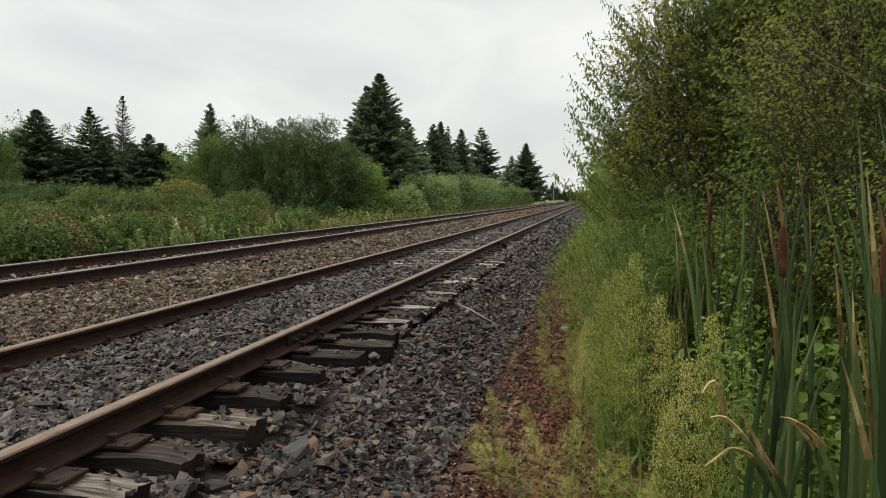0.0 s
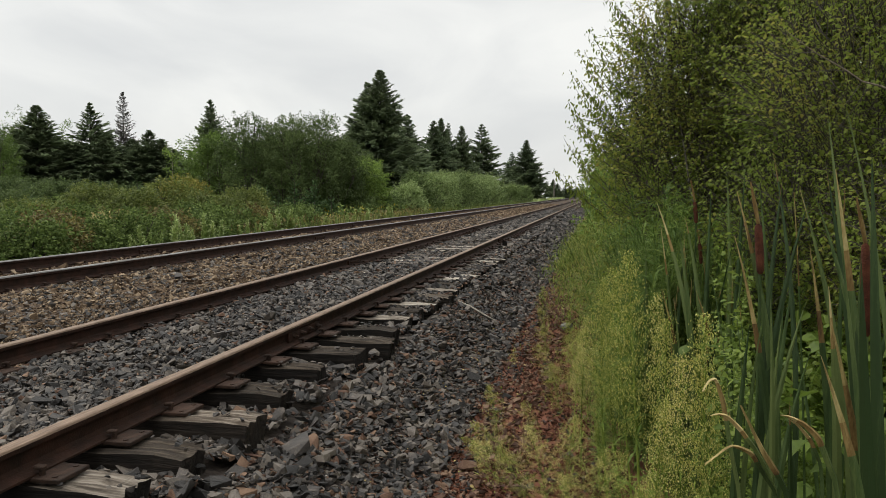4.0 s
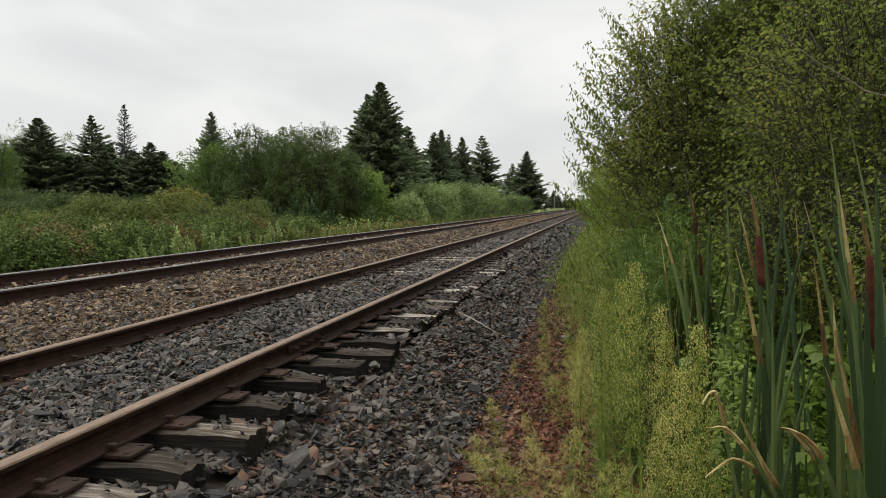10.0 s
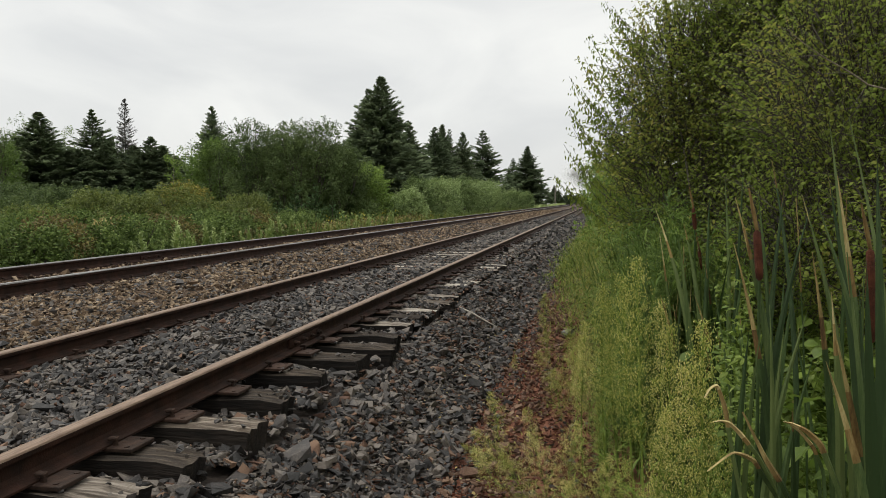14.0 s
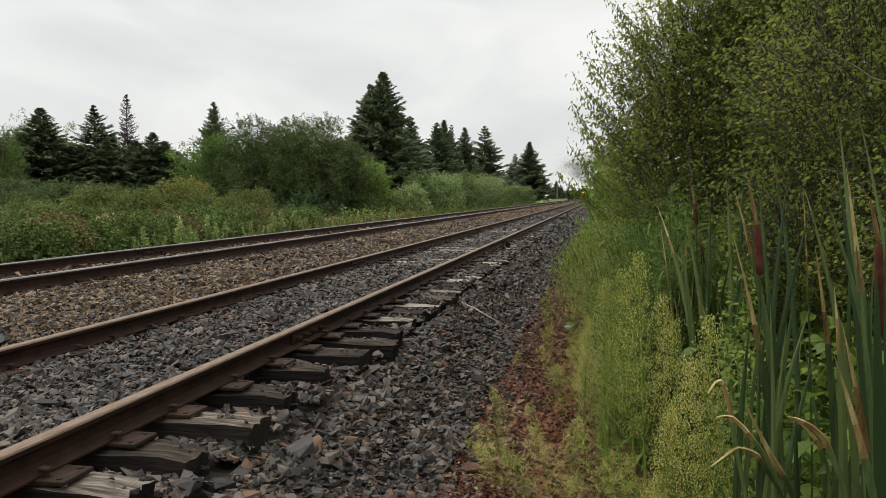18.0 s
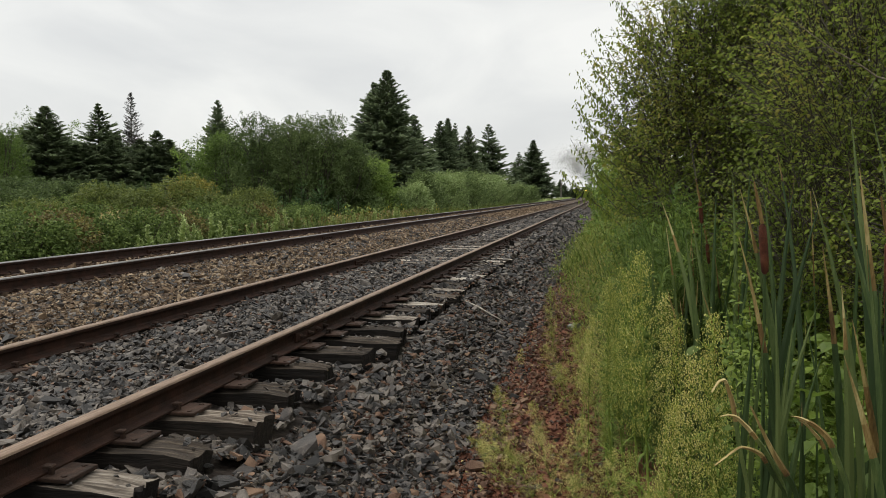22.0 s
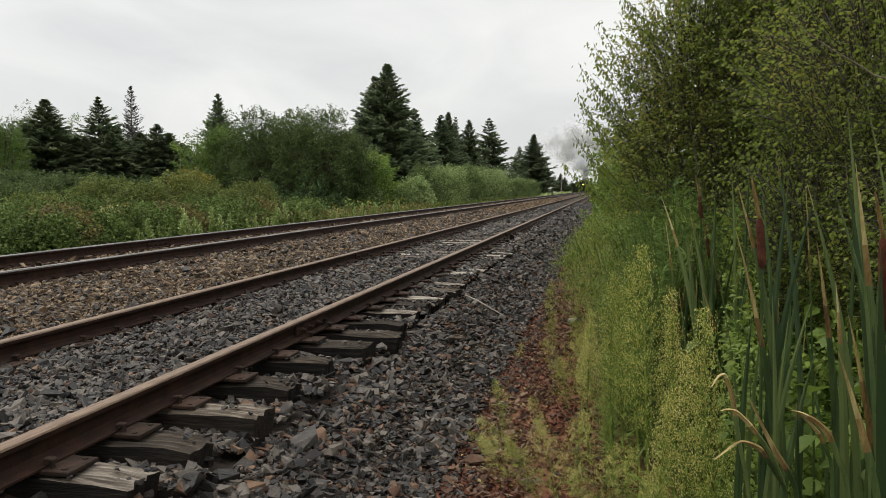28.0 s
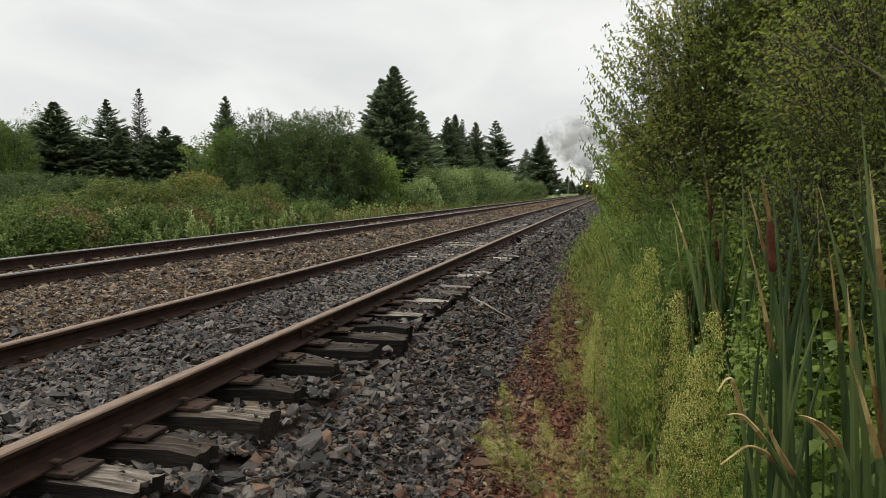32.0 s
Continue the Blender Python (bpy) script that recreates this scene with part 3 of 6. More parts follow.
def ballast_height(x, y):
    """Top of the stone bed under a stone at (x, y) of the siding."""
    z = level(x, y) + 0.03
    between = (x > -3.55) & (x < -2.24)
    z = np.where(between, np.where(y < 11.5, 0.03, -0.005), z)
    outer = (x <= -3.72) & (x > -4.6)
    z = np.where(outer, 0.01, z)
    shoulder = (x > -2.06) & (x < -1.6)
    gap = np.abs(y[:, None] - TIE_Y[None]).min(1) if len(y) else y
    z = np.where(shoulder, -0.075, z) + 0.07 * smooth(5, 8.5, y) * smooth(-1.0, -1.5, x) * (x > -2.06)
    return z, shoulder & (gap < 0.12)


def lay_stones(name, label, mat, count, xr, yr, size, seed, near_bias=1.0, height=None, sink=0.2, shapes=STONES):
    r = np.random.default_rng(seed)
    x = r.uniform(*xr, count)
    u = r.uniform(0, 1, count)
    y = yr[0] * (yr[1] / yr[0]) ** (u ** near_bias) if yr[0] > 0 else r.uniform(*yr, count)
    s = size * np.exp(r.normal(0, 0.38, count)) * np.clip(1 + (y - 6) / 30, 1, 2.2)
    if height is None:
        z, bad = ballast_height(x, y)
    else:
        z, bad = height(x, y), np.zeros(count, bool)
    for rx in (*RAIL_X, *MAIN_X):
        bad |= np.abs(x - rx) < 0.075
    keep = ~bad
    x, y, z, s = x[keep], y[keep], z[keep], s[keep]
    t = turns(r.uniform(0, 6.3, len(x)), r.normal(0, 0.45, len(x)), r.normal(0, 0.45, len(x)))
    p = np.stack([x, y, z + s * (0.28 - sink)], -1)
    me = tri_mesh(name, *strew(shapes, p, t, s, r.integers(0, len(shapes), len(x))))
    return tagged(link(name, me, mat), label, "ballast stones", kind="stuff")


def main_height(x, y):
    z = level(x, y) + 0.05
    return np.where((x < -5.75) & (x > -8.35), MAIN_Z + 0.002, z)


lay_stones("shoulder_ballast", "dark grey crushed stone on the siding's shoulder", STONE, 26000, (-2.08, -0.82), (1.7, 60), 0.044, 11, 0.95, sink=0.1, shapes=CHUNKS)
lay_stones("shoulder_ballast_small", "small dark stone chips on the siding's shoulder", STONE, 9000, (-2.08, -0.62), (1.7, 14), 0.024, 21, 0.95, sink=0.1)
lay_stones("crib_ballast", "dark grey crushed stone between the siding's rails", STONE, 27000, (-3.58, -2.22), (1.5, 55), 0.036, 12, 0.95, sink=0.12, shapes=CHUNKS)


def tie_top_stones():
    r = np.random.default_rng(44)
    n = 420
    y = TIE_Y[r.integers(22, 58, n)] + r.uniform(-0.085, 0.085, n)
    x = np.where(r.uniform(0, 1, n) < 0.75, r.uniform(-1.98, -1.66, n), r.uniform(-2.05, -1.95, n))
    s = r.uniform(0.016, 0.045, n)
    me = tri_mesh("tie_top_stones", *strew(STONES, np.stack([x, y, SIDING_Z + s * 0.15], -1), turns(r.uniform(0, 6.3, n), r.normal(0, 0.25, n), r.normal(0, 0.25, n)), s))
    tagged(link("tie_top_stones", me, STONE), "stray stones lying on the tie ends", "ballast stones", kind="stuff")


tie_top_stones()
lay_stones("rusty_stones", "rust-brown stones strewn over the shoulder", STONE_RED, 9500, (-1.9, -0.35), (1.7, 20), 0.032, 13, 0.95, sink=0.12, shapes=CHUNKS)
lay_stones("rusty_crib_stones", "rust-brown stones among the grey ones between the rails", STONE_RED, 1800, (-3.58, -2.22), (1.7, 20), 0.03, 24, 0.95, sink=0.1)
lay_stones("pale_chips", "small pale chips scattered over the ballast", DRIFT, 420, (-3.5, -0.8), (2.0, 16), 0.016, 19, 0.95, sink=-0.15)
lay_stones("middle_gravel", "brown gravel between the two tracks", GRAVEL, 62000, (-6.24, -3.7), (2.8, 90), 0.032, 14, 0.9, main_height)
lay_stones("middle_gravel_dark", "dark stones mixed into the gravel between the tracks", STONE, 10000, (-6.24, -3.72), (2.8, 36), 0.042, 15, 0.9, main_height)
lay_stones("main_gravel", "brown gravel between the main line's rails", GRAVEL, 9000, (-7.72, -6.4), (5, 90), 0.045, 16, 0.9, main_height)
lay_stones("soil_pebbles", "dark pebbles trodden into the soil", STONE, 2000, (-0.95, 0.1), (1.8, 14), 0.03, 18, 0.95, lambda x, y: level(x, y) + 0.01, 0.1)
lay_stones("soil_crumbs", "crumbs of red-brown soil and bark", SOIL, 18000, (-1.0, 0.2), (1.8, 12), 0.02, 17, 0.95, lambda x, y: level(x, y) + 0.02, 0.0)


lay_stones("soil_crumbs_behind", "crumbs of red-brown soil behind the standpoint", SOIL, 6000, (-1.0, 0.45), (-9, 1.85), 0.03, 55, 1.0, lambda x, y: level(x, y) + 0.02, 0.0)
lay_stones("shoulder_ballast_behind", "dark grey crushed stone on the shoulder behind the standpoint", STONE, 5000, (-2.08, -0.75), (-9, 1.75), 0.06, 51)
lay_stones("crib_ballast_behind", "dark grey crushed stone between the rails behind the standpoint", STONE, 6000, (-3.58, -2.22), (-9, 1.6), 0.06, 52)
lay_stones("middle_gravel_behind", "brown gravel between the tracks behind the standpoint", GRAVEL, 9000, (-6.24, -3.7), (-9, 2.9), 0.06, 53, 1.0, main_height)
lay_stones("main_gravel_behind", "brown gravel on the main line behind the standpoint", GRAVEL, 5000, (-9.0, -6.4), (-9, 5.2), 0.06, 54, 1.0, main_height)


def single_stones():
    """The stones beside the standpoint, each one by itself."""
    r = random.Random(31)
    heap = empty("ballast_heap", "angular dark grey ballast stones beside the ties", "ballast", pose(0, 0, 0), kind="structure")
    meshes = []
    for k, mat in [(i, STONE) for i in range(12)] + [(i, STONE_RED) for i in (3, 7)]:
        me = tri_mesh("stone", *CHUNKS[k])
        me.materials.append(mat)
        meshes.append(me)
    for _ in range(290):
        x, y = r.uniform(-1.72, -0.85), 2.4 + 4.2 * r.random() ** 1.4
        z, _b = ballast_height(np.array([x]), np.array([y]))
        s = 0.042 + 0.034 * r.random() ** 2
        ob = new("stone", r.choice(meshes))
        ob.parent = heap
        ob.matrix_basis = pose(x, y, float(z[0]) + s * 0.22, r.uniform(-25, 25), r.uniform(-25, 25), r.uniform(0, 360)) @ Matrix.Scale(s, 4)


single_stones()

# ---- trees ----


def spruce_crown(seed, h, w, levels=34, per=9, bare=0.06, droop=0.35, sparse=0.0, n=64):
    """Whorls of flat boughs with upturned tips; each bough is a fan of short needle twigs."""
    r = np.random.default_rng(seed)
    base, way, size = [], [], []
    for i in range(levels):
        u = i / (levels - 1)
        z = h * (bare + (0.985 - bare) * u ** 0.95)
        reach = w * (min(1.0, 1.25 * (1 - u) ** 0.85) * min(1.0, 0.75 + 1.6 * u) * (0.86 + 0.14 * math.sin(i * 2.3 + seed)) + 0.02)
        for k in range(max(5, int(per * (1 - 0.2 * u)))):
            if r.random() < sparse:
                continue
            base.append((0, 0, z + r.normal(0, h * 0.006)))
            way.append((r.uniform(0, 6.283), -droop * (1 - u) + 0.5 * u * u + r.normal(0, 0.09)))
            size.append(reach * r.uniform(0.55, 1.12))
    base, way, size = np.array(base), np.array(way), np.array(size)
    t = np.linspace(0.1, 1.0, n) ** 0.8
    flat = turns(way[:, 0])
    vs, fs = [], []
    for j in range(n):
        side = 1 if j % 2 else -1
        along = t[j]
        p = base + np.einsum("nij,j->ni", flat, (0, 1, 0)) * (size * along)[:, None]
        p[:, 2] += size * (np.tan(way[:, 1]) * along + 0.2 * along ** 2 - 0.06) + r.normal(0, 0.025, len(size)) * size
        yaw = way[:, 0] + side * (0.95 - 0.6 * along) * r.uniform(0.5, 1.3, len(size))
        tl = np.clip(size * (0.42 - 0.22 * along), h * 0.014, h * (0.07 if n < 30 else 0.045)) * r.uniform(0.6, 1.25, len(size))
        tt = turns(yaw, way[:, 1] * 0.6 + 0.25 * along + r.normal(0, 0.28, len(size)), r.normal(0, 0.6, len(size)))
        v, f = strew([blade_shape(0.36 if n > 20 else 0.5, 0.02, 0.12)], p, tt, tl, np.zeros(len(size), int))
        vs.append(v)
        fs.append(f)
    return gather(*zip(vs, fs))


def trunk_arrays(h, r0, seed=0, lean=0.0):
    r = random.Random(seed)
    pts = [(lean * h * u * u + r.uniform(-0.02, 0.02) * u, r.uniform(-0.02, 0.02) * u, h * u - 0.3 * (u == 0)) for u in (0, 0.25, 0.5, 0.75, 0.99)]
    return tube(pts, [r0, r0 * 0.8, r0 * 0.58, r0 * 0.34, r0 * 0.05], 7)


SPRUCE_KIND = {}


def spruce_kind(kind):
    """Four mother meshes of unit height (the spread is a quarter of it)."""
    if kind not in SPRUCE_KIND:
        levels, per, droop, sparse = ((40, 25, 0.2, 0.0), (36, 21, 0.22, 0.0), (28, 18, 0.1, 0.03), (38, 24, 0.25, 0.0), (24, 13, 0.25, 0.0))[kind]
        v, f = spruce_crown(40 + kind, 10.0, 2.5, levels, per, 0.05, droop, sparse, 14 if kind == 4 else 40)
        SPRUCE_KIND[kind] = (tri_mesh("crown", v, f), tri_mesh("trunk", *trunk_arrays(9.9, 0.17, kind), True), (v, f))
        SPRUCE_KIND[kind][0].materials.append(SPRUCE)
        SPRUCE_KIND[kind][1].materials.append(BARK)
    return SPRUCE_KIND[kind]


def spruce(x, y, h, w, kind, label, turn):
    crown, trunk, _ = spruce_kind(kind)
    tree = empty("spruce_tree", label, "tree", pose(x, y, -0.55, 0, 0, turn) @ Matrix.Diagonal((w / 2.4, w / 2.4, h / 10, 1)), "spruces beside the railway")
    for name, me in (("trunk", trunk), ("crown", crown)):
        ob = new(name, me)
        ob.parent = tree
    return tree


SPRUCES = [
    (-19.45, 68.0, 12.9, 3.5, 0), (-20.9, 68.9, 12.0, 3.0, 1), (-19.5, 78.5, 10.0, 2.2, 1), (-18.5, 87.0, 10.1, 2.1, 1), (-18.5, 91.1, 10.8, 1.9, 0), (-18.2, 94.2, 10.5, 1.5, 2), (-16.6, 94.6, 10.2, 1.8, 1),
    (-14.9, 100.1, 10.8, 2.7, 2), (-14.8, 135.9, 9.1, 2.2, 2), (-11.9, 131.6, 10.9, 2.5, 0), (-26.4, 78.9, 8.0, 1.4, 1), (-35.6, 66.8, 10.5, 1.7, 1), (-48.4, 67.1, 10.5, 2.6, 2),
]
for n, (x, y, h, w, k) in enumerate(SPRUCES):
    spruce(x, y, h, w * (1.22 if h >= 12 else 1.5), k, "tall dark spruce with drooping branches" if h > 12 else "dark green spruce in the tree line", n * 67)
for n, (x, y, h, w) in enumerate([(-49.9, 61.6, 9.7, 2.7), (-42.8, 68.1, 7.9, 2.2), (-42.2, 69.2, 7.1, 2.3), (-47.3, 68.2, 7.8, 2.2), (-48.4, 63.7, 6.4, 2.2), (-59.0, 69.7, 8.2, 2.6), (-42.8, 73.1, 6.1, 2.4), (-53.5, 66.0, 7.2, 2.4), (-56.5, 64.0, 7.0, 2.5), (-53.7, 63.7, 7.8, 2.4), (-50.2, 64.4, 7.1, 2.4), (-47.6, 63.9, 6.3, 2.4), (-44.9, 68.6, 7.1, 2.5), (-40.9, 69.4, 6.1, 2.2), (-45.9, 65.3, 7.0, 2.2), (-61.8, 69.1, 8.2, 2.4)]):
    spruce(x, y, h, w * 1.6, 3 if n % 2 else 0, "dense dark spruce at the edge of the wood", n * 41 + 9)
for n, (x, y, h, w) in enumerate([(-17.0, 304.7, 7.8, 2.2), (-15.8, 315.2, 6.4, 2.7), (-13.5, 325.8, 5.2, 2.8), (-11.2, 326.3, 5.4, 3.1), (-16.2, 263.6, 4.6, 1.9), (-8.7, 337.1, 5.0, 3.6), (-6, 345, 5.5, 3.4), (-2, 352, 6.5, 3.6), (3, 350, 7, 3.5)]):
    spruce(x, y, h, w, n % 4, "distant spruce at the end of the line", n * 53)


def snag():
    v, f = spruce_crown(91, 12.3, 2.1, 44, 10, 0.2, 0.0, 0.05, 40)
    tree = empty("bare_spruce", "thin greyish dying spruce with bare branches", "tree", pose(-48.4, 72.4, -0.55))
    c = np.array(v)
    link("trunk", tri_mesh("trunk", *trunk_arrays(12.2, 0.16, 5), True), BARK, tree)
    keep = np.arange(len(f)) % 5 < 2
    link("crown", tri_mesh("crown", c, f[keep]), DEAD, tree)


snag()


def far_wood():
    r = np.random.default_rng(5)
    pairs = []
    for i in range(44):
        v, f = spruce_kind(4)[2]
        a = radians(28 + 34 * i / 43 + r.uniform(-0.6, 0.6))
        d = r.uniform(80, 96)
        h, w = r.uniform(7.4, 9.7) * (0.78 if a < radians(36) else 1.0), r.uniform(3.6, 4.8)
        m = turns(np.array([r.uniform(0, 6)]))[0]
        pairs.append((v @ m.T * (w / 2.5, w / 2.5, h / 10) + (-d * math.sin(a), d * math.cos(a), -0.6), f))
    tagged(link("far_spruce_wood", tri_mesh("far_spruce_wood", *gather(*pairs)), SPRUCE), "dark spruce wood behind the scrub", "woods", kind="stuff")


far_wood()


def leaf_cloud(seed, lobes, count, leaf, shapes, up=0.5, hollow=0.55, tuft=26):
    """Leaves in tufts over lumpy lobes (x, y, z, rx, rz); the tufts reach out and up."""
    r = np.random.default_rng(seed)
    lobes = np.array(lobes, float)
    area = lobes[:, 3] * (lobes[:, 3] + lobes[:, 4])
    n = count // tuft
    pick = r.choice(len(lobes), n, p=area / area.sum())
    d = r.normal(0, 1, (n, 3)) + (0, 0, 0.25)
    d /= np.linalg.norm(d, axis=1)[:, None]
    rad = (hollow + (1 - hollow) * r.uniform(0, 1, n) ** 0.5) * r.normal(1.0, 0.1, n)
    L = lobes[pick]
    c = L[:, :3] + d * rad[:, None] * L[:, [3, 3, 4]]
    go = d * (0.8, 0.8, 0.6) + (0, 0, 0.32) + r.normal(0, 0.35, (n, 3))
    go /= np.linalg.norm(go, axis=1)[:, None]
    reach = leaf * r.uniform(2.5, 6.0, n)
    u = r.uniform(0, 1, (n, tuft))
    p = c[:, None] + go[:, None] * (u * reach[:, None])[..., None] + r.normal(0, 1, (n, tuft, 3)) * (leaf * (1.35 - 1.05 * u))[..., None]
    p = p.reshape(-1, 3)
    dd = np.repeat(d, tuft, 0)
    yaw = np.arctan2(-dd[:, 0], dd[:, 1]) + r.normal(0, 0.9, len(p))
    t = turns(yaw, r.normal(-0.2, 0.6, len(p)) + up * dd[:, 2], r.normal(0, 0.7, len(p)))
    s = leaf * r.uniform(0.6, 1.3, len(p))
    keep = p[:, 2] > 0.02
    return strew(shapes, p[keep], t[keep], s[keep])


def limbs(lobes, seed, r0=0.05):
    r = random.Random(seed)
    pairs = []
    for x, y, z, rx, rz in lobes:
        for _ in range(3):
            tip = (x + r.uniform(-0.6, 0.6) * rx, y + r.uniform(-0.6, 0.6) * rx, z + r.uniform(0, 0.7) * rz)
            pairs.append(tube([(r.uniform(-0.2, 0.2), r.uniform(-0.2, 0.2), -0.1), (x * 0.4, y * 0.4, z * 0.45), (x * 0.8, y * 0.8, z * 0.8), tip], [r0, r0 * 0.7, r0 * 0.45, r0 * 0.1], 5))
    return gather(*pairs)


def bush_lobes(h, w, seed, n=9, low=0.25):
    r = random.Random(seed)
    h = h * 0.94
    out = [(0, 0, h * 0.55, w * 0.75, h * 0.42)]
    for _ in range(n):
        a, u = r.uniform(0, 6.283), r.uniform(low, 0.86)
        q = w * (0.75 - 0.55 * max(0, u - 0.35)) * r.uniform(0.6, 1.0)
        k = r.uniform(0.24, 0.4)
        out.append((q * math.cos(a), q * math.sin(a), h * u, w * k, min(h * (1 - u) * 1.0, h * 0.3) * r.uniform(0.8, 1.0) + 0.05))
    out.append((r.uniform(-0.2, 0.2) * w, 0, h * 0.84, w * 0.3, h * 0.16))
    return out


def bush(name, x, y, h, w, seed, count, leaf, mat, shapes, label, group="", lobes=9):
    lb = bush_lobes(h, w, seed, lobes)
    ob = empty(name, label, "tree" if "tree" in name else "shrub", pose(x, y, float(level(x, y)) - 0.05), group)
    tagged(link("brushwood", tri_mesh("brushwood", *limbs(lb, seed, 0.03 + 0.008 * h), True), BARK, ob), kind="stuff")
    link("crown", tri_mesh("crown", *leaf_cloud(seed, lb, count, leaf, shapes)), mat, ob)
    return ob


QUICK = [BLADE_WIDE]
for n, (x, y, h, w) in enumerate([(-46.3, 51.9, 7.4, 2.6), (-21.5, 41.8, 5.5, 2.3), (-18.6, 39.4, 6.2, 2.6), (-15.5, 39.1, 6.1, 2.7), (-14.4, 41.2, 4.9, 2.1), (-13.6, 44.0, 3.8, 1.8), (-20.0, 43.0, 5.0, 2.4), (-17.0, 41.0, 5.6, 2.4)]):
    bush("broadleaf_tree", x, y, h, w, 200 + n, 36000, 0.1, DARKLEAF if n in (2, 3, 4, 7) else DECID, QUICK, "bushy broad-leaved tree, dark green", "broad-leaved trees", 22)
for n, (x, y, h, w) in enumerate([(-17.7, 24.9, 2.0, 1.3), (-15.9, 24.2, 1.75, 1.2), (-15.9, 26.3, 2.2, 1.4), (-15.8, 27.4, 2.3, 1.0), (-14.0, 25.7, 1.7, 1.1), (-12.9, 25.9, 1.4, 1.0), (-14.3, 29.7, 1.9, 1.2), (-19.5, 26.5, 1.7, 1.2), (-21.5, 26, 1.4, 1.2)]):
    bush("scrub_bush", x, y, h, w, 300 + n, 13000, 0.075, YELLOWING if n == 3 else SHRUBGREEN, QUICK, "scrub bush with yellowing leaves beyond the tracks" if n == 3 else "yellow-green leafy scrub bush beyond the tracks", "scrub bushes")
for n, (x, y, h, w) in enumerate([(-30.3, 34.4, 2.4, 2.4), (-29.4, 38.7, 3.0, 2.6), (-34, 38, 3.2, 2.6), (-26, 38, 2.6, 2.2), (-24, 34, 2.0, 2.0), (-38, 44, 3.5, 3)]):
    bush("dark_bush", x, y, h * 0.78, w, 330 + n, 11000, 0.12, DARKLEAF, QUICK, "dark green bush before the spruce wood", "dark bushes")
for n, (x, y, h, w) in enumerate([(-12.2, 44.6, 1.5, 1.3), (-11.7, 46.8, 2.1, 1.5), (-11.9, 50.9, 2.9, 1.7), (-11.6, 55.2, 3.7, 2.4), (-11.5, 65.4, 3.5, 2.5), (-11.5, 79.8, 3.7, 3.0), (-11.0, 95.3, 3.4, 3.0), (-10.8, 108.7, 2.8, 2.6), (-13.3, 42.2, 1.4, 1.3), (-14.5, 50.2, 1.9, 1.3), (-12.2, 60, 3.2, 2.2), (-11.8, 72, 3.3, 2.4), (-11.8, 87, 3.3, 2.4)]):
    bush("willow_bush", x, y, h * (1.05 if n % 3 else 0.85), w * (0.85 if n % 2 else 0.7), 360 + n, 12000, 0.13, WILLOW, [BLADE_WIDE, LEAF_NARROW], "grey-green willow bush along the line", "willow bushes")


def young_spruce(x, y, h, w, seed):
    v, f = spruce_crown(seed, h, w, 16, 7, 0.05, -0.25, 0.0)
    ob = empty("young_spruce", "young light green spruce among the weeds", "tree", pose(x, y, float(level(x, y)) - 0.02), "young spruces")
    link("trunk", tri_mesh("trunk", *trunk_arrays(h * 0.97, 0.03, seed), True), BARK, ob)
    link("crown", tri_mesh("crown", v, f), YOUNGGREEN, ob)


for n, row in enumerate([(-14.3, 31.8, 2.1, 0.8), (-13.5, 33.0, 2.5, 0.7), (-13.0, 34.2, 2.6, 0.8), (-29.2, 45.0, 3.0, 0.9), (-12.2, 34.3, 1.8, 0.7), (-29.1, 42.9, 1.9, 0.7), (-13.4, 31.0, 1.7, 0.6), (-15.2, 33.5, 2.0, 0.7)]):
    young_spruce(*row, 400 + n)


def sapling(x, y, h, w, seed):
    lobes = [(0.15 * math.sin(i * 2.1), 0.15 * math.cos(i * 1.7), h * (0.35 + 0.6 * i / 9), w * (1 - 0.06 * i), h * 0.07) for i in range(10)]
    ob = empty("birch_sapling", "slender pale green birch in the tree line", "tree", pose(x, y, -0.55), "slender birches")
    link("trunk", tri_mesh("trunk", *trunk_arrays(h, 0.06, seed), True), PALEBARK, ob)
    link("crown", tri_mesh("crown", *leaf_cloud(seed, lobes, 900, 0.17, QUICK, hollow=0.1)), DECID, ob)


for n, row in enumerate([(-59.6, 69.7, 10.0, 0.7), (-58.5, 70.0, 10.4, 0.6), (-53.0, 69.1, 9.3, 0.6), (-31.2, 55.2, 6.5, 0.5), (-29.6, 53.4, 6.1, 0.5), (-32.5, 54.8, 5.8, 0.5), (-27.5, 53.0, 5.6, 0.5)]):
    sapling(*row, 430 + n)

# ---- weeds beyond the main line ----


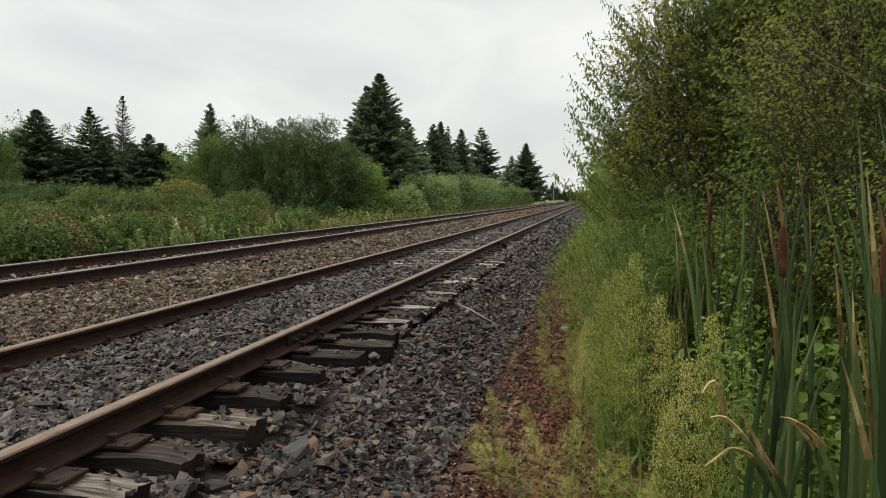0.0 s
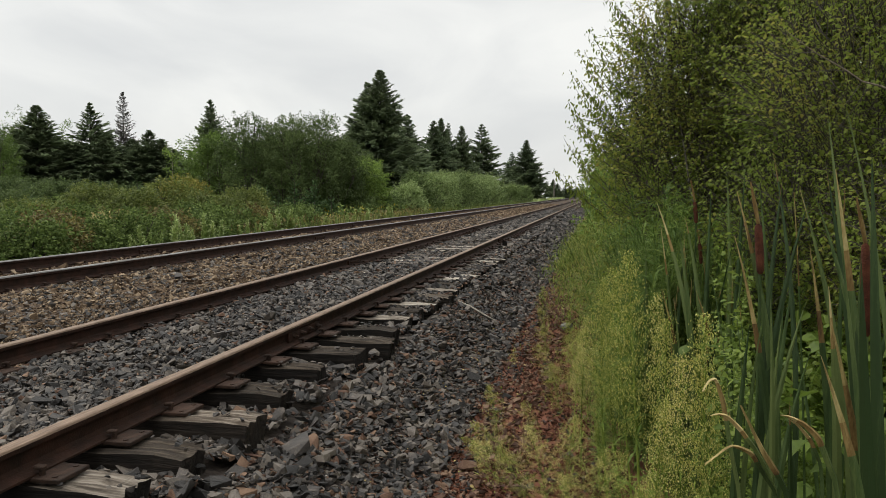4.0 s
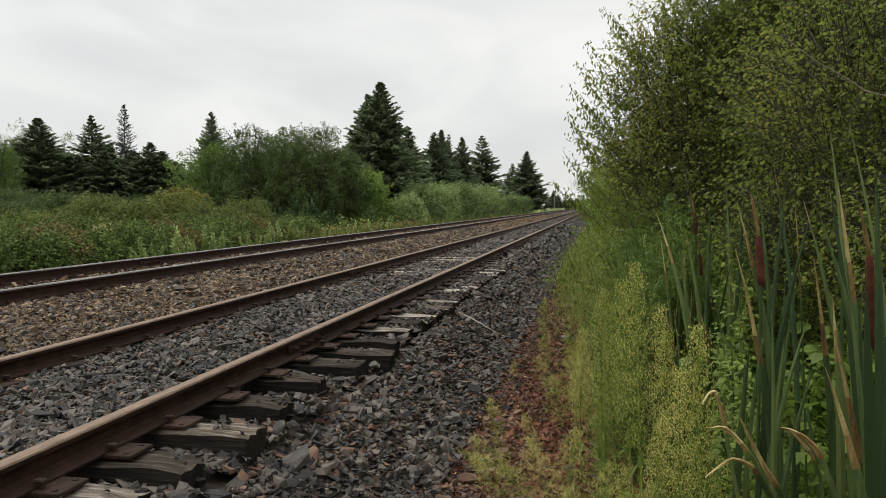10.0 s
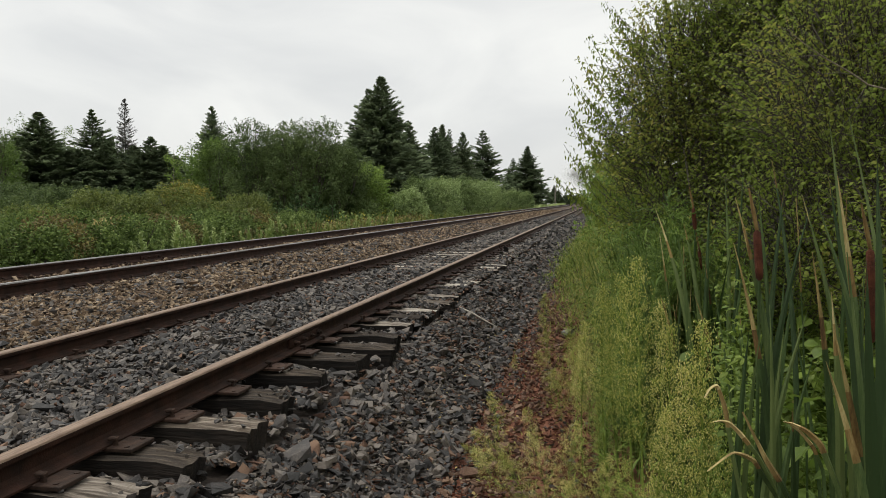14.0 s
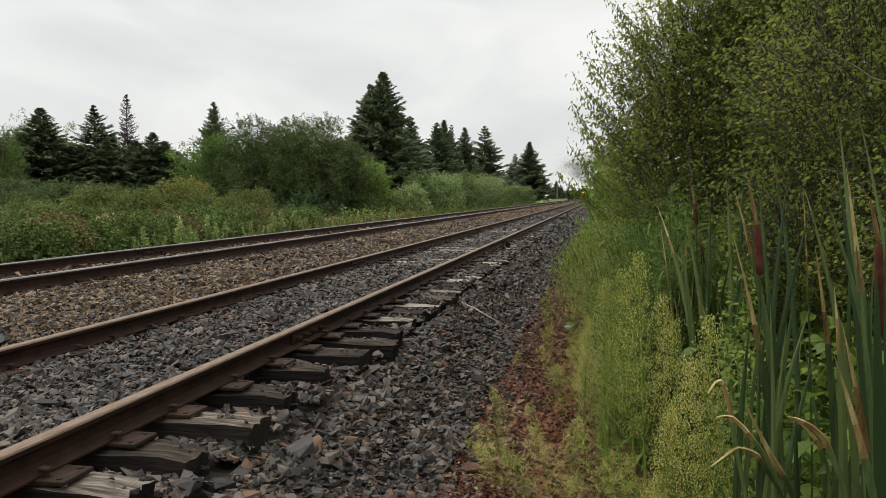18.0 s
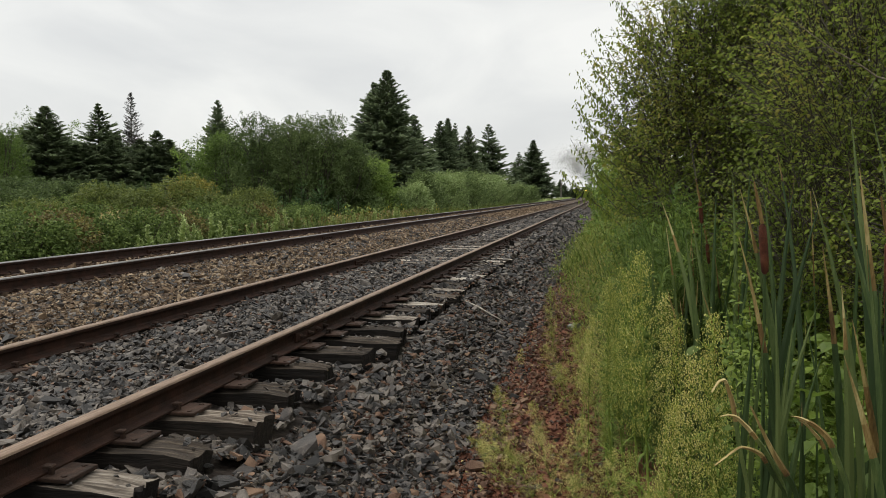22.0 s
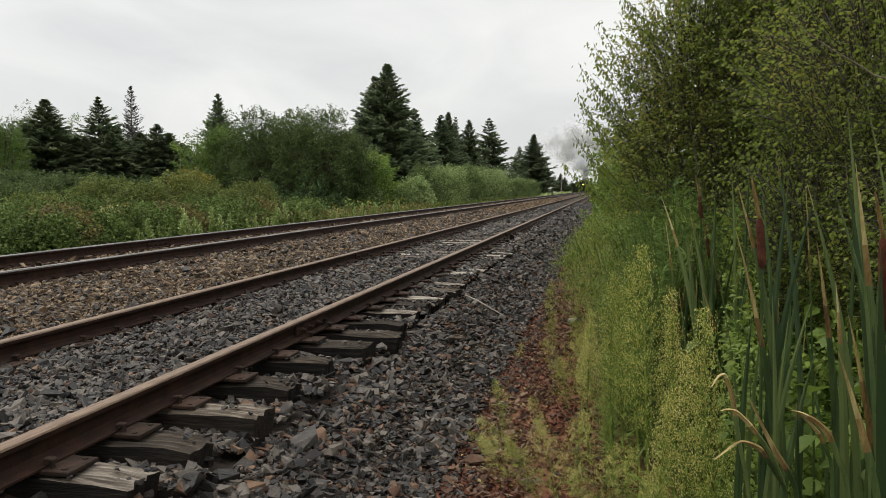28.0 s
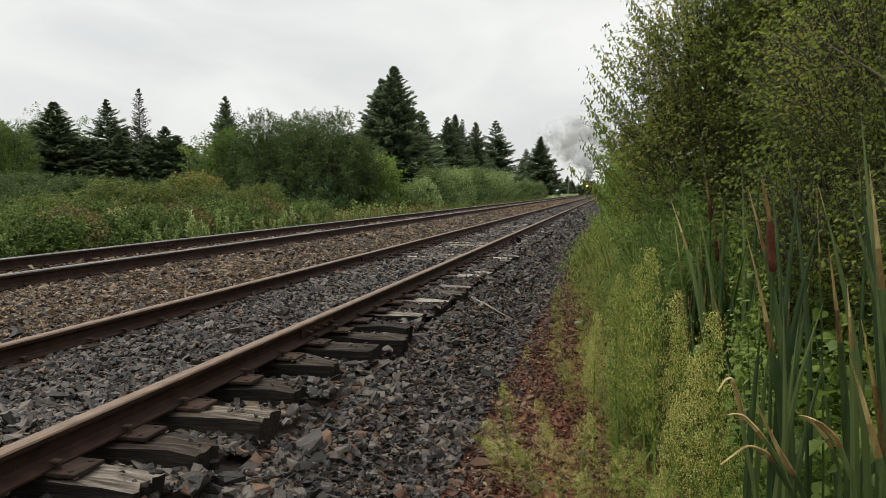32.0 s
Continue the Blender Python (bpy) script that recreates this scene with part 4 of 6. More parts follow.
def weed_bank():
    r = np.random.default_rng(17)
    n = 120000
    y = 6 * (60 / 6) ** r.uniform(0, 1, n)
    x = -9.75 - r.uniform(0, 1, n) ** 1.3 * np.clip(y * 0.75, 4, 16)
    hump = 0.35 + 0.75 * np.abs(np.sin(x * 1.1 + y * 0.7) * np.sin(y * 0.9 - x * 0.4)) + 0.03 * (-9.3 - x)
    top = np.clip(hump, 0.15, 1.5) * smooth(-9.5, -10.9, x)
    z = level(x, y) + top * r.uniform(0.25, 1.1, n)
    t = turns(r.uniform(0, 6.3, n), r.normal(-0.2, 0.5, n), r.normal(0, 0.5, n))
    s = r.uniform(0.04, 0.095, n) * np.clip(y / 18, 0.9, 2.2)
    me = tri_mesh("bramble_bank", *strew([LEAF_WIDE, BLADE_WIDE], np.stack([x, y, z], -1), t, s))
    tagged(link("bramble_bank", me, BRAMBLE), "low leafy brambles and weeds beyond the main line", "weeds", kind="stuff")
    n = 9000
    y = 24 * (120 / 24) ** r.uniform(0, 1, n)
    x = -9.2 - r.uniform(0, 1, n) * np.clip(y * 0.12, 1.5, 5)
    p = np.stack([x, y, level(x, y)], -1)
    h = r.uniform(0.35, 0.85, n)
    w = np.clip(y / 25, 0.6, 3)
    me = tri_mesh("verge_grass", *strew([blade_shape(0.018, 0.0, 0.15)], p, turns(r.uniform(0, 6.3, n), 1.4 + r.normal(0, 0.18, n)), np.stack([h * w, h, h], -1)))
    tagged(link("verge_grass", me, GRASS), "tall verge grass beyond the main line", "grass", kind="stuff")
    n = 9000
    y = r.uniform(112, 210, n)
    x = r.uniform(-13, -8.6, n)
    h = r.uniform(0.3, 0.75, n)
    me = tri_mesh("far_grass", *strew([blade_shape(0.09, 0.0, 0.2)], np.stack([x, y, level(x, y)], -1), turns(r.uniform(0, 6.3, n), 1.3 + r.normal(0, 0.25, n)), np.stack([h * 2.5, h, h], -1)))
    tagged(link("far_grass", me, PALEWEED), "bright yellow-green grass bank far along the line", "grass", kind="stuff")
    for name, mat, n, xr, yr, lab in (("russet_weeds", RUSSET, 3500, (-11.5, -9.6), (20, 44), "russet and withered weeds beyond the main line"), ("goldenrod", GOLD, 420, (-12.6, -10.4), (26, 60), "yellow goldenrod flowers beyond the main line")):
        y = r.uniform(*yr, n)
        x = r.uniform(*xr, n)
        z = level(x, y) + r.uniform(0.3, 0.95, n) * (1.1 if mat is GOLD else 0.8)
        me = tri_mesh(name, *strew([BLADE_WIDE], np.stack([x, y, z], -1), turns(r.uniform(0, 6.3, n), r.normal(0.6, 0.6, n)), r.uniform(0.08, 0.17, n)))
        tagged(link(name, me, mat), lab, "weeds", kind="stuff")


weed_bank()
bush("withered_weed", -11.6, 16.3, 1.15, 0.5, 890, 1600, 0.05, DRYLEAF, [LEAF_LIGHT], "withered pale tan weed clump among the brambles", "", 5)


for n in range(26):
    rr = random.Random(900 + n)
    by = 9.5 + 1.15 * n if n < 16 else 13 + 1.6 * (n - 16)
    bx = -10.75 - rr.uniform(0, 0.6) if n < 16 else -12.4 - rr.uniform(0, 1.5)
    bush("bramble_bush", bx, by, rr.uniform(0.9, 1.2) if n < 16 else rr.uniform(1.0, 1.35), rr.uniform(0.8, 1.1), 900 + n, 7000, 0.07, BRAMBLE if n % 4 else RUSSET, [LEAF_LIGHT], "low bramble bush with dark green leaves" if n % 4 else "low weedy bush turning russet", "brambles along the line", 8)


def pale_weed(seed, h):
    """An upright leafy weed, its leaves shrinking to the tip."""
    r = np.random.default_rng(seed)
    n = 90
    u = np.linspace(0.1, 1, n)
    p = np.stack([0.02 * np.sin(u * 9), 0.02 * np.cos(u * 7), u * h], -1)
    yaw = np.arange(n) * 2.4
    t = turns(yaw, 0.75 + r.normal(0, 0.15, n))
    return strew([BLADE_WIDE], p, t, h * (0.26 - 0.17 * u) * r.uniform(0.8, 1.2, n)), tube([(0, 0, -0.05), (0, 0, h)], [0.012, 0.004], 5)


def pale_weeds():
    r = random.Random(8)
    mothers = []
    for k in range(3):
        fol, stem = pale_weed(k, 0.75 + 0.1 * k)
        ob = empty("pale_weed", "upright pale green leafy weed beside the main line", "weed", pose(0, 0, 0), "pale weeds beside the line")
        link("leaves", tri_mesh("leaves", *fol), PALEWEED, ob)
        link("stem", tri_mesh("stem", *stem, True), PALEWEED, ob)
        mothers.append(ob)
    spots = []
    for i in range(58):
        y = (15.2, 16.6, 18.5, 20.5, 22.0, 24.0, 27.0, 31.0, 35.0)[i % 9] + r.gauss(0, 0.45)
        x = -9.5 - r.random() * 0.7
        spots.append((x, y))
    for i, (x, y) in enumerate(spots):
        m = pose(x, y, float(level(x, y)) - 0.02, r.uniform(-6, 6), r.uniform(-6, 6), r.uniform(0, 360)) @ Matrix.Scale(r.uniform(0.8, 1.35), 4)
        if i < 3:
            mothers[i].matrix_basis = m
        else:
            copy_thing(mothers[i % 3], m)


pale_weeds()

# ---- the thicket on the near side ----


def edge(y):
    """Where the weeds begin beside the ballast."""
    return -0.36 - 0.10 * np.clip(np.asarray(y, float) - 6.0, 0, 9)


def alder(seed, x, y, lobes, count, leaf, label, mat=ALDER):
    """A multi-stemmed shrub: stems, twigs through its lobes, and leaves set along every twig."""
    r = np.random.default_rng(seed)
    lobes = np.array(lobes, float)
    ob = empty("alder_shrub", label, "shrub", pose(x, y, float(level(x, y)) - 0.05), "alder thicket")
    vol = lobes[:, 3] ** 2 * lobes[:, 4]
    per = 11
    n = count // per
    pick = r.choice(len(lobes), n, p=vol / vol.sum())
    d = r.normal(0, 1, (n, 3))
    d /= np.linalg.norm(d, axis=1)[:, None]
    rad = 0.66 + 0.34 * r.uniform(0, 1, n)
    L = lobes[pick]
    start = L[:, :3] + d * rad[:, None] * L[:, [3, 3, 4]]
    go = d * (0.7, 0.7, 0.4) + (0, 0, 0.55) + r.normal(0, 0.35, (n, 3))
    go /= np.linalg.norm(go, axis=1)[:, None]
    length = r.uniform(0.2, 0.42, n)
    twigs = []
    for i in range(0, n):
        a = start[i]
        b = a + go[i] * length[i] * 0.5 + (0, 0, 0.01)
        c = a + go[i] * length[i] - (0, 0, 0.04 * length[i])
        back = a - go[i] * length[i] * 0.35
        twigs.append(tube([back, a, b, c], [0.003, 0.0028, 0.002, 0.0012], 3))
    tagged(link("brushwood", tri_mesh("brushwood", *gather(*twigs)), BARK, ob), kind="stuff")
    u = np.linspace(0.05, 1.0, per)[None] + r.uniform(-0.04, 0.04, (n, per))
    p = (start[:, None] + go[:, None] * (length[:, None] * u)[..., None]).reshape(-1, 3)
    yaw0 = np.arctan2(-go[:, 0], go[:, 1])
    side = np.where(np.arange(per) % 2, 1.0, -1.0)[None] * r.uniform(0.5, 1.3, (n, per))
    yaw = (yaw0[:, None] + side).ravel()
    t = turns(yaw, r.normal(-0.35, 0.4, len(yaw)), r.normal(0, 0.5, len(yaw)))
    s = leaf * r.uniform(0.6, 1.25, len(yaw))
    tagged(link("foliage", tri_mesh("foliage", *strew([LEAF_LIGHT], p, t, s)), mat, ob), kind="stuff")
    rr = random.Random(seed)
    for lx, ly, lz, rx, rz in lobes:
        bow = (lx * 0.35 + rr.uniform(-0.2, 0.2), ly * 0.35 + rr.uniform(-0.2, 0.2), lz * 0.5)
        tip = (lx + rr.uniform(-0.3, 0.3) * rx, ly + rr.uniform(-0.3, 0.3) * rx, lz + rz * 0.75)
        link("branch", tri_mesh("branch", *tube([(rr.uniform(-0.15, 0.15), rr.uniform(-0.15, 0.15), -0.05), bow, (lx * 0.85, ly * 0.85, lz * 0.9), tip], [0.028, 0.02, 0.013, 0.004], 6), True), PALEBARK if rr.random() < 0.4 else BARK, ob)
    return ob


THICKET = [
    alder(501, 1.5, 7.0, [(-0.72, 0, 1.15, 0.6, 0.8), (-0.8, -0.1, 2.0, 0.55, 0.7), (-0.7, 0, 2.9, 0.5, 0.65), (-0.85, 0, 3.1, 0.4, 0.45), (0.2, 0, 2.6, 1.0, 1.2), (0.5, -0.3, 4.0, 0.9, 0.8), (-1.08, 0.1, 2.6, 0.36, 0.5), (-1.02, 0, 3.0, 0.36, 0.4), (-1.2, 0.1, 2.45, 0.3, 0.45), (-0.2, 0, 3.7, 0.6, 0.5), (-0.1, 0.4, 1.4, 0.9, 1.0), (-1.05, 0.2, 1.75, 0.33, 0.4), (-1.08, 0, 2.15, 0.27, 0.35), (-0.55, 0.2, 3.5, 0.45, 0.45), (0.2, -0.4, 3.3, 0.6, 0.6)], 84000, 0.038, "leafy alder shrub leaning towards the track"),
    alder(502, 1.9, 4.9, [(-0.45, 0, 1.6, 0.7, 0.7), (-0.35, 0, 2.5, 0.7, 0.7), (0.3, 0.1, 2.0, 0.8, 0.9), (0.5, -0.1, 3.0, 0.8, 0.7), (0.1, 0, 1.1, 0.8, 0.6)], 66000, 0.031, "dense alder shrub behind the cattails"),
    alder(503, 2.5, 3.7, [(-0.5, 0.1, 1.75, 0.6, 0.55), (-0.3, 0, 2.5, 0.7, 0.6), (0.3, 0, 2.0, 0.7, 0.8), (-0.7, 0.3, 1.3, 0.5, 0.4), (-0.2, 0.2, 1.15, 0.6, 0.5), (-0.85, -0.1, 1.55, 0.4, 0.4), (-0.95, 0.4, 1.75, 0.35, 0.35)], 64000, 0.030, "dense alder shrub with a pale slanting branch"),
    alder(504, 1.6, 10.5, [(-0.75, 0, 1.2, 0.6, 0.9), (-0.7, 0, 2.4, 0.6, 0.8), (-0.2, 0, 3.2, 0.8, 0.9), (0.4, 0, 1.8, 1.0, 1.2)], 30000, 0.055, "leafy alder shrub along the siding"),
    alder(505, 1.4, 15.5, [(-0.45, 0, 1.2, 0.75, 1.0), (-0.5, 0, 2.5, 0.9, 0.9), (0.2, 0, 2.4, 1.1, 1.3)], 8000, 0.09, "leafy alder shrub along the siding"),
]


def sprigs(parent):
    """Thin leafy shoots that stand out of the shrub towards the track."""
    r = np.random.default_rng(61)
    tips = [(0.04, 2.80), (0.13, 2.72), (-0.08, 2.55), (-0.19, 2.45), (-0.12, 2.3), (-0.25, 2.19), (-0.2, 2.05), (-0.26, 1.93), (-0.22, 1.77), (-0.29, 1.61), (-0.2, 1.5), (-0.37, 1.35), (-0.22, 1.28), (0.5, 2.82), (0.62, 2.86)]
    inv = parent.matrix_basis.inverted()
    for i, (x, z) in enumerate(tips * 2):
        back = i >= len(tips)
        tip = np.array([x + (0.09 + r.normal(0, 0.04) if back else 0), 6.75 + r.normal(0, 0.12), z - (r.uniform(0.02, 0.12) if back else 0)])
        foot = tip + (r.uniform(0.28, 0.42), r.normal(0, 0.1), -r.uniform(0.3, 0.5))
        mid = (tip + foot) / 2 + (-0.05, 0, -0.03)
        u = np.linspace(0, 1, 9)[:, None]
        line = foot * (1 - u) ** 2 + 2 * mid * u * (1 - u) + tip * u ** 2
        ob = link("branch", tri_mesh("branch", *tube(line, list(np.linspace(0.0035, 0.0012, 9)), 5), True), BARK, parent)
        ob.matrix_basis = inv
        n = 46
        q = np.sort(r.uniform(0.1, 1.0, n))[:, None]
        p = foot * (1 - q) ** 2 + 2 * mid * q * (1 - q) + tip * q ** 2 + r.normal(0, 0.02, (n, 3))
        yaw = r.uniform(0, 6.3, n)
        me = tri_mesh("foliage", *strew([leaf_shape(1.0, 0.38)], p, turns(yaw, r.normal(-0.95, 0.4, n), r.normal(0, 0.6, n)), r.uniform(0.032, 0.06, n) * (1.1 - 0.35 * q[:, 0])))
        fol = link("foliage", me, ALDER, parent)
        fol.matrix_basis = inv
        tagged(fol, kind="stuff")


sprigs(THICKET[0])
for n, (x, y, h, w) in enumerate([(3.6, 6.0, 5.5, 1.7), (4.4, 4.6, 4.6, 1.5), (3.0, 8.6, 5.6, 1.8), (5.2, 7.5, 5.5, 2.0), (2.6, 12.0, 5.0, 1.8), (4.0, 3.4, 3.8, 1.2), (2.4, 7.2, 4.6, 1.3), (3.0, 5.2, 4.4, 1.2), (1.9, 9.0, 4.2, 1.1)]):
    bush("thicket_tree", x, y, h, w, 540 + n, 15000, 0.07, ALDER, [LEAF_LIGHT], "tall bushy alder behind the front shrubs", "trees of the thicket", 12)
for n in range(9):
    bush("trackside_bush", 0.93 + 0.15 * math.sin(n * 5), 20 + n * 8.5, 2.9 + 0.5 * math.sin(n * 3), 1.5, 520 + n, 9000, 0.095, DECID, QUICK, "green bush along the siding", "bushes along the siding")


def pale_branch():
    """The bare branch that slants out of the shrub."""
    line = [(1.09, 3.0, 1.46), (0.99, 3.0, 1.51), (0.93, 3.01, 1.53), (0.88, 3.0, 1.565), (0.77, 3.0, 1.635), (0.70, 3.0, 1.69), (0.655, 3.0, 1.73)]
    ob = link("branch", tri_mesh("branch", *tube(line, [0.004, 0.0036, 0.0031, 0.0028, 0.0022, 0.0016, 0.0008], 7), True), BARETWIG, THICKET[2], "bare pale brown slanting branch")
    ob.matrix_basis = THICKET[2].matrix_basis.inverted()
    for p, q in [((0.88, 3.0, 1.565), (0.74, 2.95, 1.56)), ((0.77, 3.0, 1.635), (0.66, 2.97, 1.62)), ((0.93, 3.01, 1.53), (0.86, 2.96, 1.44))]:
        link("twig", tri_mesh("twig", *tube([p, [(i + j) / 2 + 0.008 for i, j in zip(p, q)], q], [0.0018, 0.0014, 0.0008], 5), True), BARK, ob)


pale_branch()


def leafy_stem(seed, h):
    """An upright bramble-like shoot: a bowed stem with broad leaves in threes."""
    r = np.random.default_rng(seed)
    yaw, lean = r.uniform(0, 6.3), r.uniform(0.1, 0.45)
    way = lambda q: np.stack([-np.sin(yaw) * lean * q * q * h, np.cos(yaw) * lean * q * q * h, q * h - 0.12 * h * q ** 3], -1)
    stem = tube(way(np.linspace(-0.02, 1, 7)), list(np.linspace(0.004, 0.0012, 7)), 4)
    n = 15
    q = np.repeat(np.linspace(0.25, 1.0, n), 3)
    turn = np.repeat(np.arange(n) * 2.4 + r.normal(0, 0.4, n), 3) + np.tile((-0.75, 0.0, 0.75), n)
    reach = np.repeat(r.uniform(0.04, 0.1, n), 3)
    p = way(q) + np.stack([-np.sin(turn) * reach, np.cos(turn) * reach, 0.01 + 0 * turn], -1)
    t = turns(turn, r.normal(-0.35, 0.3, 3 * n), r.normal(0, 0.3, 3 * n))
    return stem, strew([LEAF, LEAF_WIDE], p, t, r.uniform(0.05, 0.085, 3 * n) * np.tile((0.8, 1.15, 0.8), n))


def leafy_stems():
    r = random.Random(29)
    mothers = []
    for k in range(6):
        stem, leaves = leafy_stem(610 + k, 1.0)
        ob = empty("leafy_shoot", "broad-leaved green shoot below the alders", "undergrowth", pose(0, 0, 0), "leafy shoots in the ditch")
        link("stem", tri_mesh("stem", *stem), BROAD, ob)
        tagged(link("foliage", tri_mesh("foliage", *leaves), BROAD, ob), kind="stuff")
        mothers.append(ob)
    for i in range(120):
        y = 2.9 + 2.4 * r.random()
        x = 0.17 * y + 0.1 + 1.15 * r.random()
        m = pose(x, y, float(level(x, y)) - 0.02, r.uniform(-8, 8), r.uniform(-8, 8), r.uniform(0, 360)) @ Matrix.Scale(r.uniform(0.55, 1.5), 4)
        ob = mothers[i] if i < 6 else copy_thing(mothers[i % 6], m)
        ob.matrix_basis = m


leafy_stems()


def understorey():
    r = np.random.default_rng(23)
    # thin grass along the foot of the thicket, low and open at its rim
    n = 9000
    y = 2.6 * (45 / 2.6) ** r.uniform(0, 1, n)
    x = edge(y) - 0.05 + np.abs(r.normal(0, 1, n)) * np.clip(0.6 + y * 0.06, 0.5, 1.5)
    inward = x - edge(y)
    h = r.uniform(0.25, 1.0, n) * 1.15 * smooth(0.1, 1.5, inward) + r.uniform(0.04, 0.16, n)
    keep = r.uniform(0, 1, n) < 0.15 + 0.85 * smooth(0.0, 0.7, inward) * (0.6 + 0.4 * np.sin(x * 6 + y * 2.1) * np.sin(y * 1.7))
    x, y, h = x[keep], y[keep], h[keep]
    n = len(x)
    w = np.clip(y / 5, 0.8, 3)
    me = tri_mesh("tall_grass", *strew([blade_shape(0.009, 0.0, 0.25), blade_shape(0.012, 0.0, 0.45)], np.stack([x, y, level(x, y)], -1), turns(r.uniform(0, 6.3, n), 1.1 + r.normal(0, 0.33, n)), np.stack([h * w, h, h], -1)))
    tagged(link("tall_grass", me, GRASS), "tall green grass at the foot of the thicket", "grass", kind="stuff")
    # small-leaved weeds, rising from the rim to the shrubs
    n = 90000
    y = 5.2 * (40 / 5.2) ** (r.uniform(0, 1, n) ** 0.8)
    x = edge(y) + r.normal(0, 0.06, n) + r.uniform(0, 1, n) ** 0.55 * np.clip(1.3 + 0.1 * (y - 6), 1.3, 2.3)
    inward = x - edge(y)
    clump = 0.5 + 0.5 * np.sin(x * 7 + y * 2.7) * np.sin(y * 1.9 - x * 3)
    z = level(x, y) + r.uniform(0, 1, n) ** 1.3 * (0.05 + 1.45 * smooth(0.2, 1.7, inward) * (0.45 + 0.55 * clump))
    keep = r.uniform(0, 1, n) < smooth(-0.05, 0.5, inward) * (0.35 + 0.65 * clump) + 0.06
    x, y, z = x[keep], y[keep], z[keep]
    n = len(x)
    me = tri_mesh("leafy_weeds", *strew([blade_shape(0.16, 0.02, 0.2)], np.stack([x, y, z], -1), turns(r.uniform(0, 6.3, n), r.normal(0.5, 0.5, n)), r.uniform(0.035, 0.075, n) * np.clip(y / 8, 0.8, 2.5)))
    tagged(link("leafy_weeds", me, DULLWEED), "leafy green weeds at the edge of the ballast", "weeds", kind="stuff")
    n = 42000
    y = r.uniform(2.5, 5.4, n)
    x = 0.14 * y + 0.02 + r.uniform(0, 1.3, n)
    rise = 0.5 + 0.5 * np.sin(x * 8 + y * 3) * np.sin(y * 5 - x * 4)
    z = level(x, y) + r.uniform(0, 1, n) * (0.45 + 0.75 * rise + 0.5 * smooth(3.2, 4.6, y))
    me = tri_mesh("ditch_weeds", *strew([LEAF_LIGHT, blade_shape(0.2, 0.02, 0.2)], np.stack([x, y, z], -1), turns(r.uniform(0, 6.3, n), r.normal(-0.1, 0.5, n), r.normal(0, 0.4, n)), r.uniform(0.018, 0.045, n)))
    tagged(link("ditch_weeds", me, BROAD), "small-leaved undergrowth in the ditch below the alders", "undergrowth", kind="stuff")
    # tiny seedlings on the bare soil
    n = 1500
    y = 3.6 + 5.5 * r.uniform(0, 1, n)
    x = -0.85 + 0.8 * r.uniform(0, 1, n) ** 0.6
    keep = np.sin(x * 8 + y * 3) * np.sin(y * 4.3 - x * 5) > 0.15
    x, y = x[keep], y[keep]
    n = len(x)
    me = tri_mesh("seedlings", *strew([blade_shape(0.22, 0.02, 0.2)], np.stack([x, y, level(x, y) + 0.03], -1), turns(r.uniform(0, 6.3, n), r.normal(0.6, 0.4, n)), r.uniform(0.02, 0.05, n)))
    tagged(link("seedlings", me, WEED), "tiny green seedlings on the red soil", "weeds", kind="stuff")


understorey()


def tall_weed(seed, h):
    """An upright weed with many narrow ascending leaves, feathery against the shrubs."""
    r = np.random.default_rng(seed)
    stems, leaves = [], []
    for k in range(5):
        yaw, lean = r.uniform(0, 6.3), r.uniform(0.02, 0.25)
        top = h * r.uniform(0.7, 1.0)
        foot = r.normal(0, 0.05, 3) * (1, 1, 0)
        u = np.linspace(-0.03, 1, 6)
        way = lambda q: foot + np.stack([-np.sin(yaw) * lean * q * q * top, np.cos(yaw) * lean * q * q * top, q * top], -1)
        stems.append(tube(way(u), list(np.linspace(0.004, 0.0012, 6)), 4))
        n = 150
        q = r.uniform(0.15, 1.0, n)
        leaves.append(strew([blade_shape(0.08, 0.01, 0.3), blade_shape(0.06, 0.01, 0.5)], way(q), turns(r.uniform(0, 6.3, n), 0.6 + r.normal(0, 0.25, n), r.normal(0, 0.3, n)), r.uniform(0.05, 0.12, n) * (1.15 - 0.5 * q)))
    return gather(*stems), gather(*leaves)


def tall_weeds():
    r = random.Random(57)
    mothers = []
    for k in range(5):
        stem, leaves = tall_weed(640 + k, 1.0)
        ob = empty("tall_weed", "tall narrow-leaved green weed before the alders", "weed", pose(0, 0, 0), "tall weeds before the thicket")
        tagged(link("stalk", tri_mesh("stalk", *stem), TALLWEED, ob), kind="stuff")
        tagged(link("foliage", tri_mesh("foliage", *leaves), TALLWEED, ob), kind="stuff")
        mothers.append(ob)
    for i in range(125):
        y, x = 4.4 + 4.4 * r.random(), 0.02 + 1.0 * r.random() ** 0.8
        if i % 3 == 2:
            y = 4.5 + 2.2 * r.random()
            x = 0.03 * y + 0.11 * (r.random() - 0.2) * y
        m = pose(x, y, float(level(x, y)) - 0.02, r.uniform(-7, 7), r.uniform(-7, 7), r.uniform(0, 360)) @ Matrix.Scale(r.uniform(1.25, 1.75) if i % 3 == 2 and x > 0.2 else r.uniform(0.8, 1.3) * (0.6 + 0.95 * min(1, max(0, x))), 4)
        ob = mothers[i] if i < 5 else copy_thing(mothers[i % 5], m)
        ob.matrix_basis = m


tall_weeds()


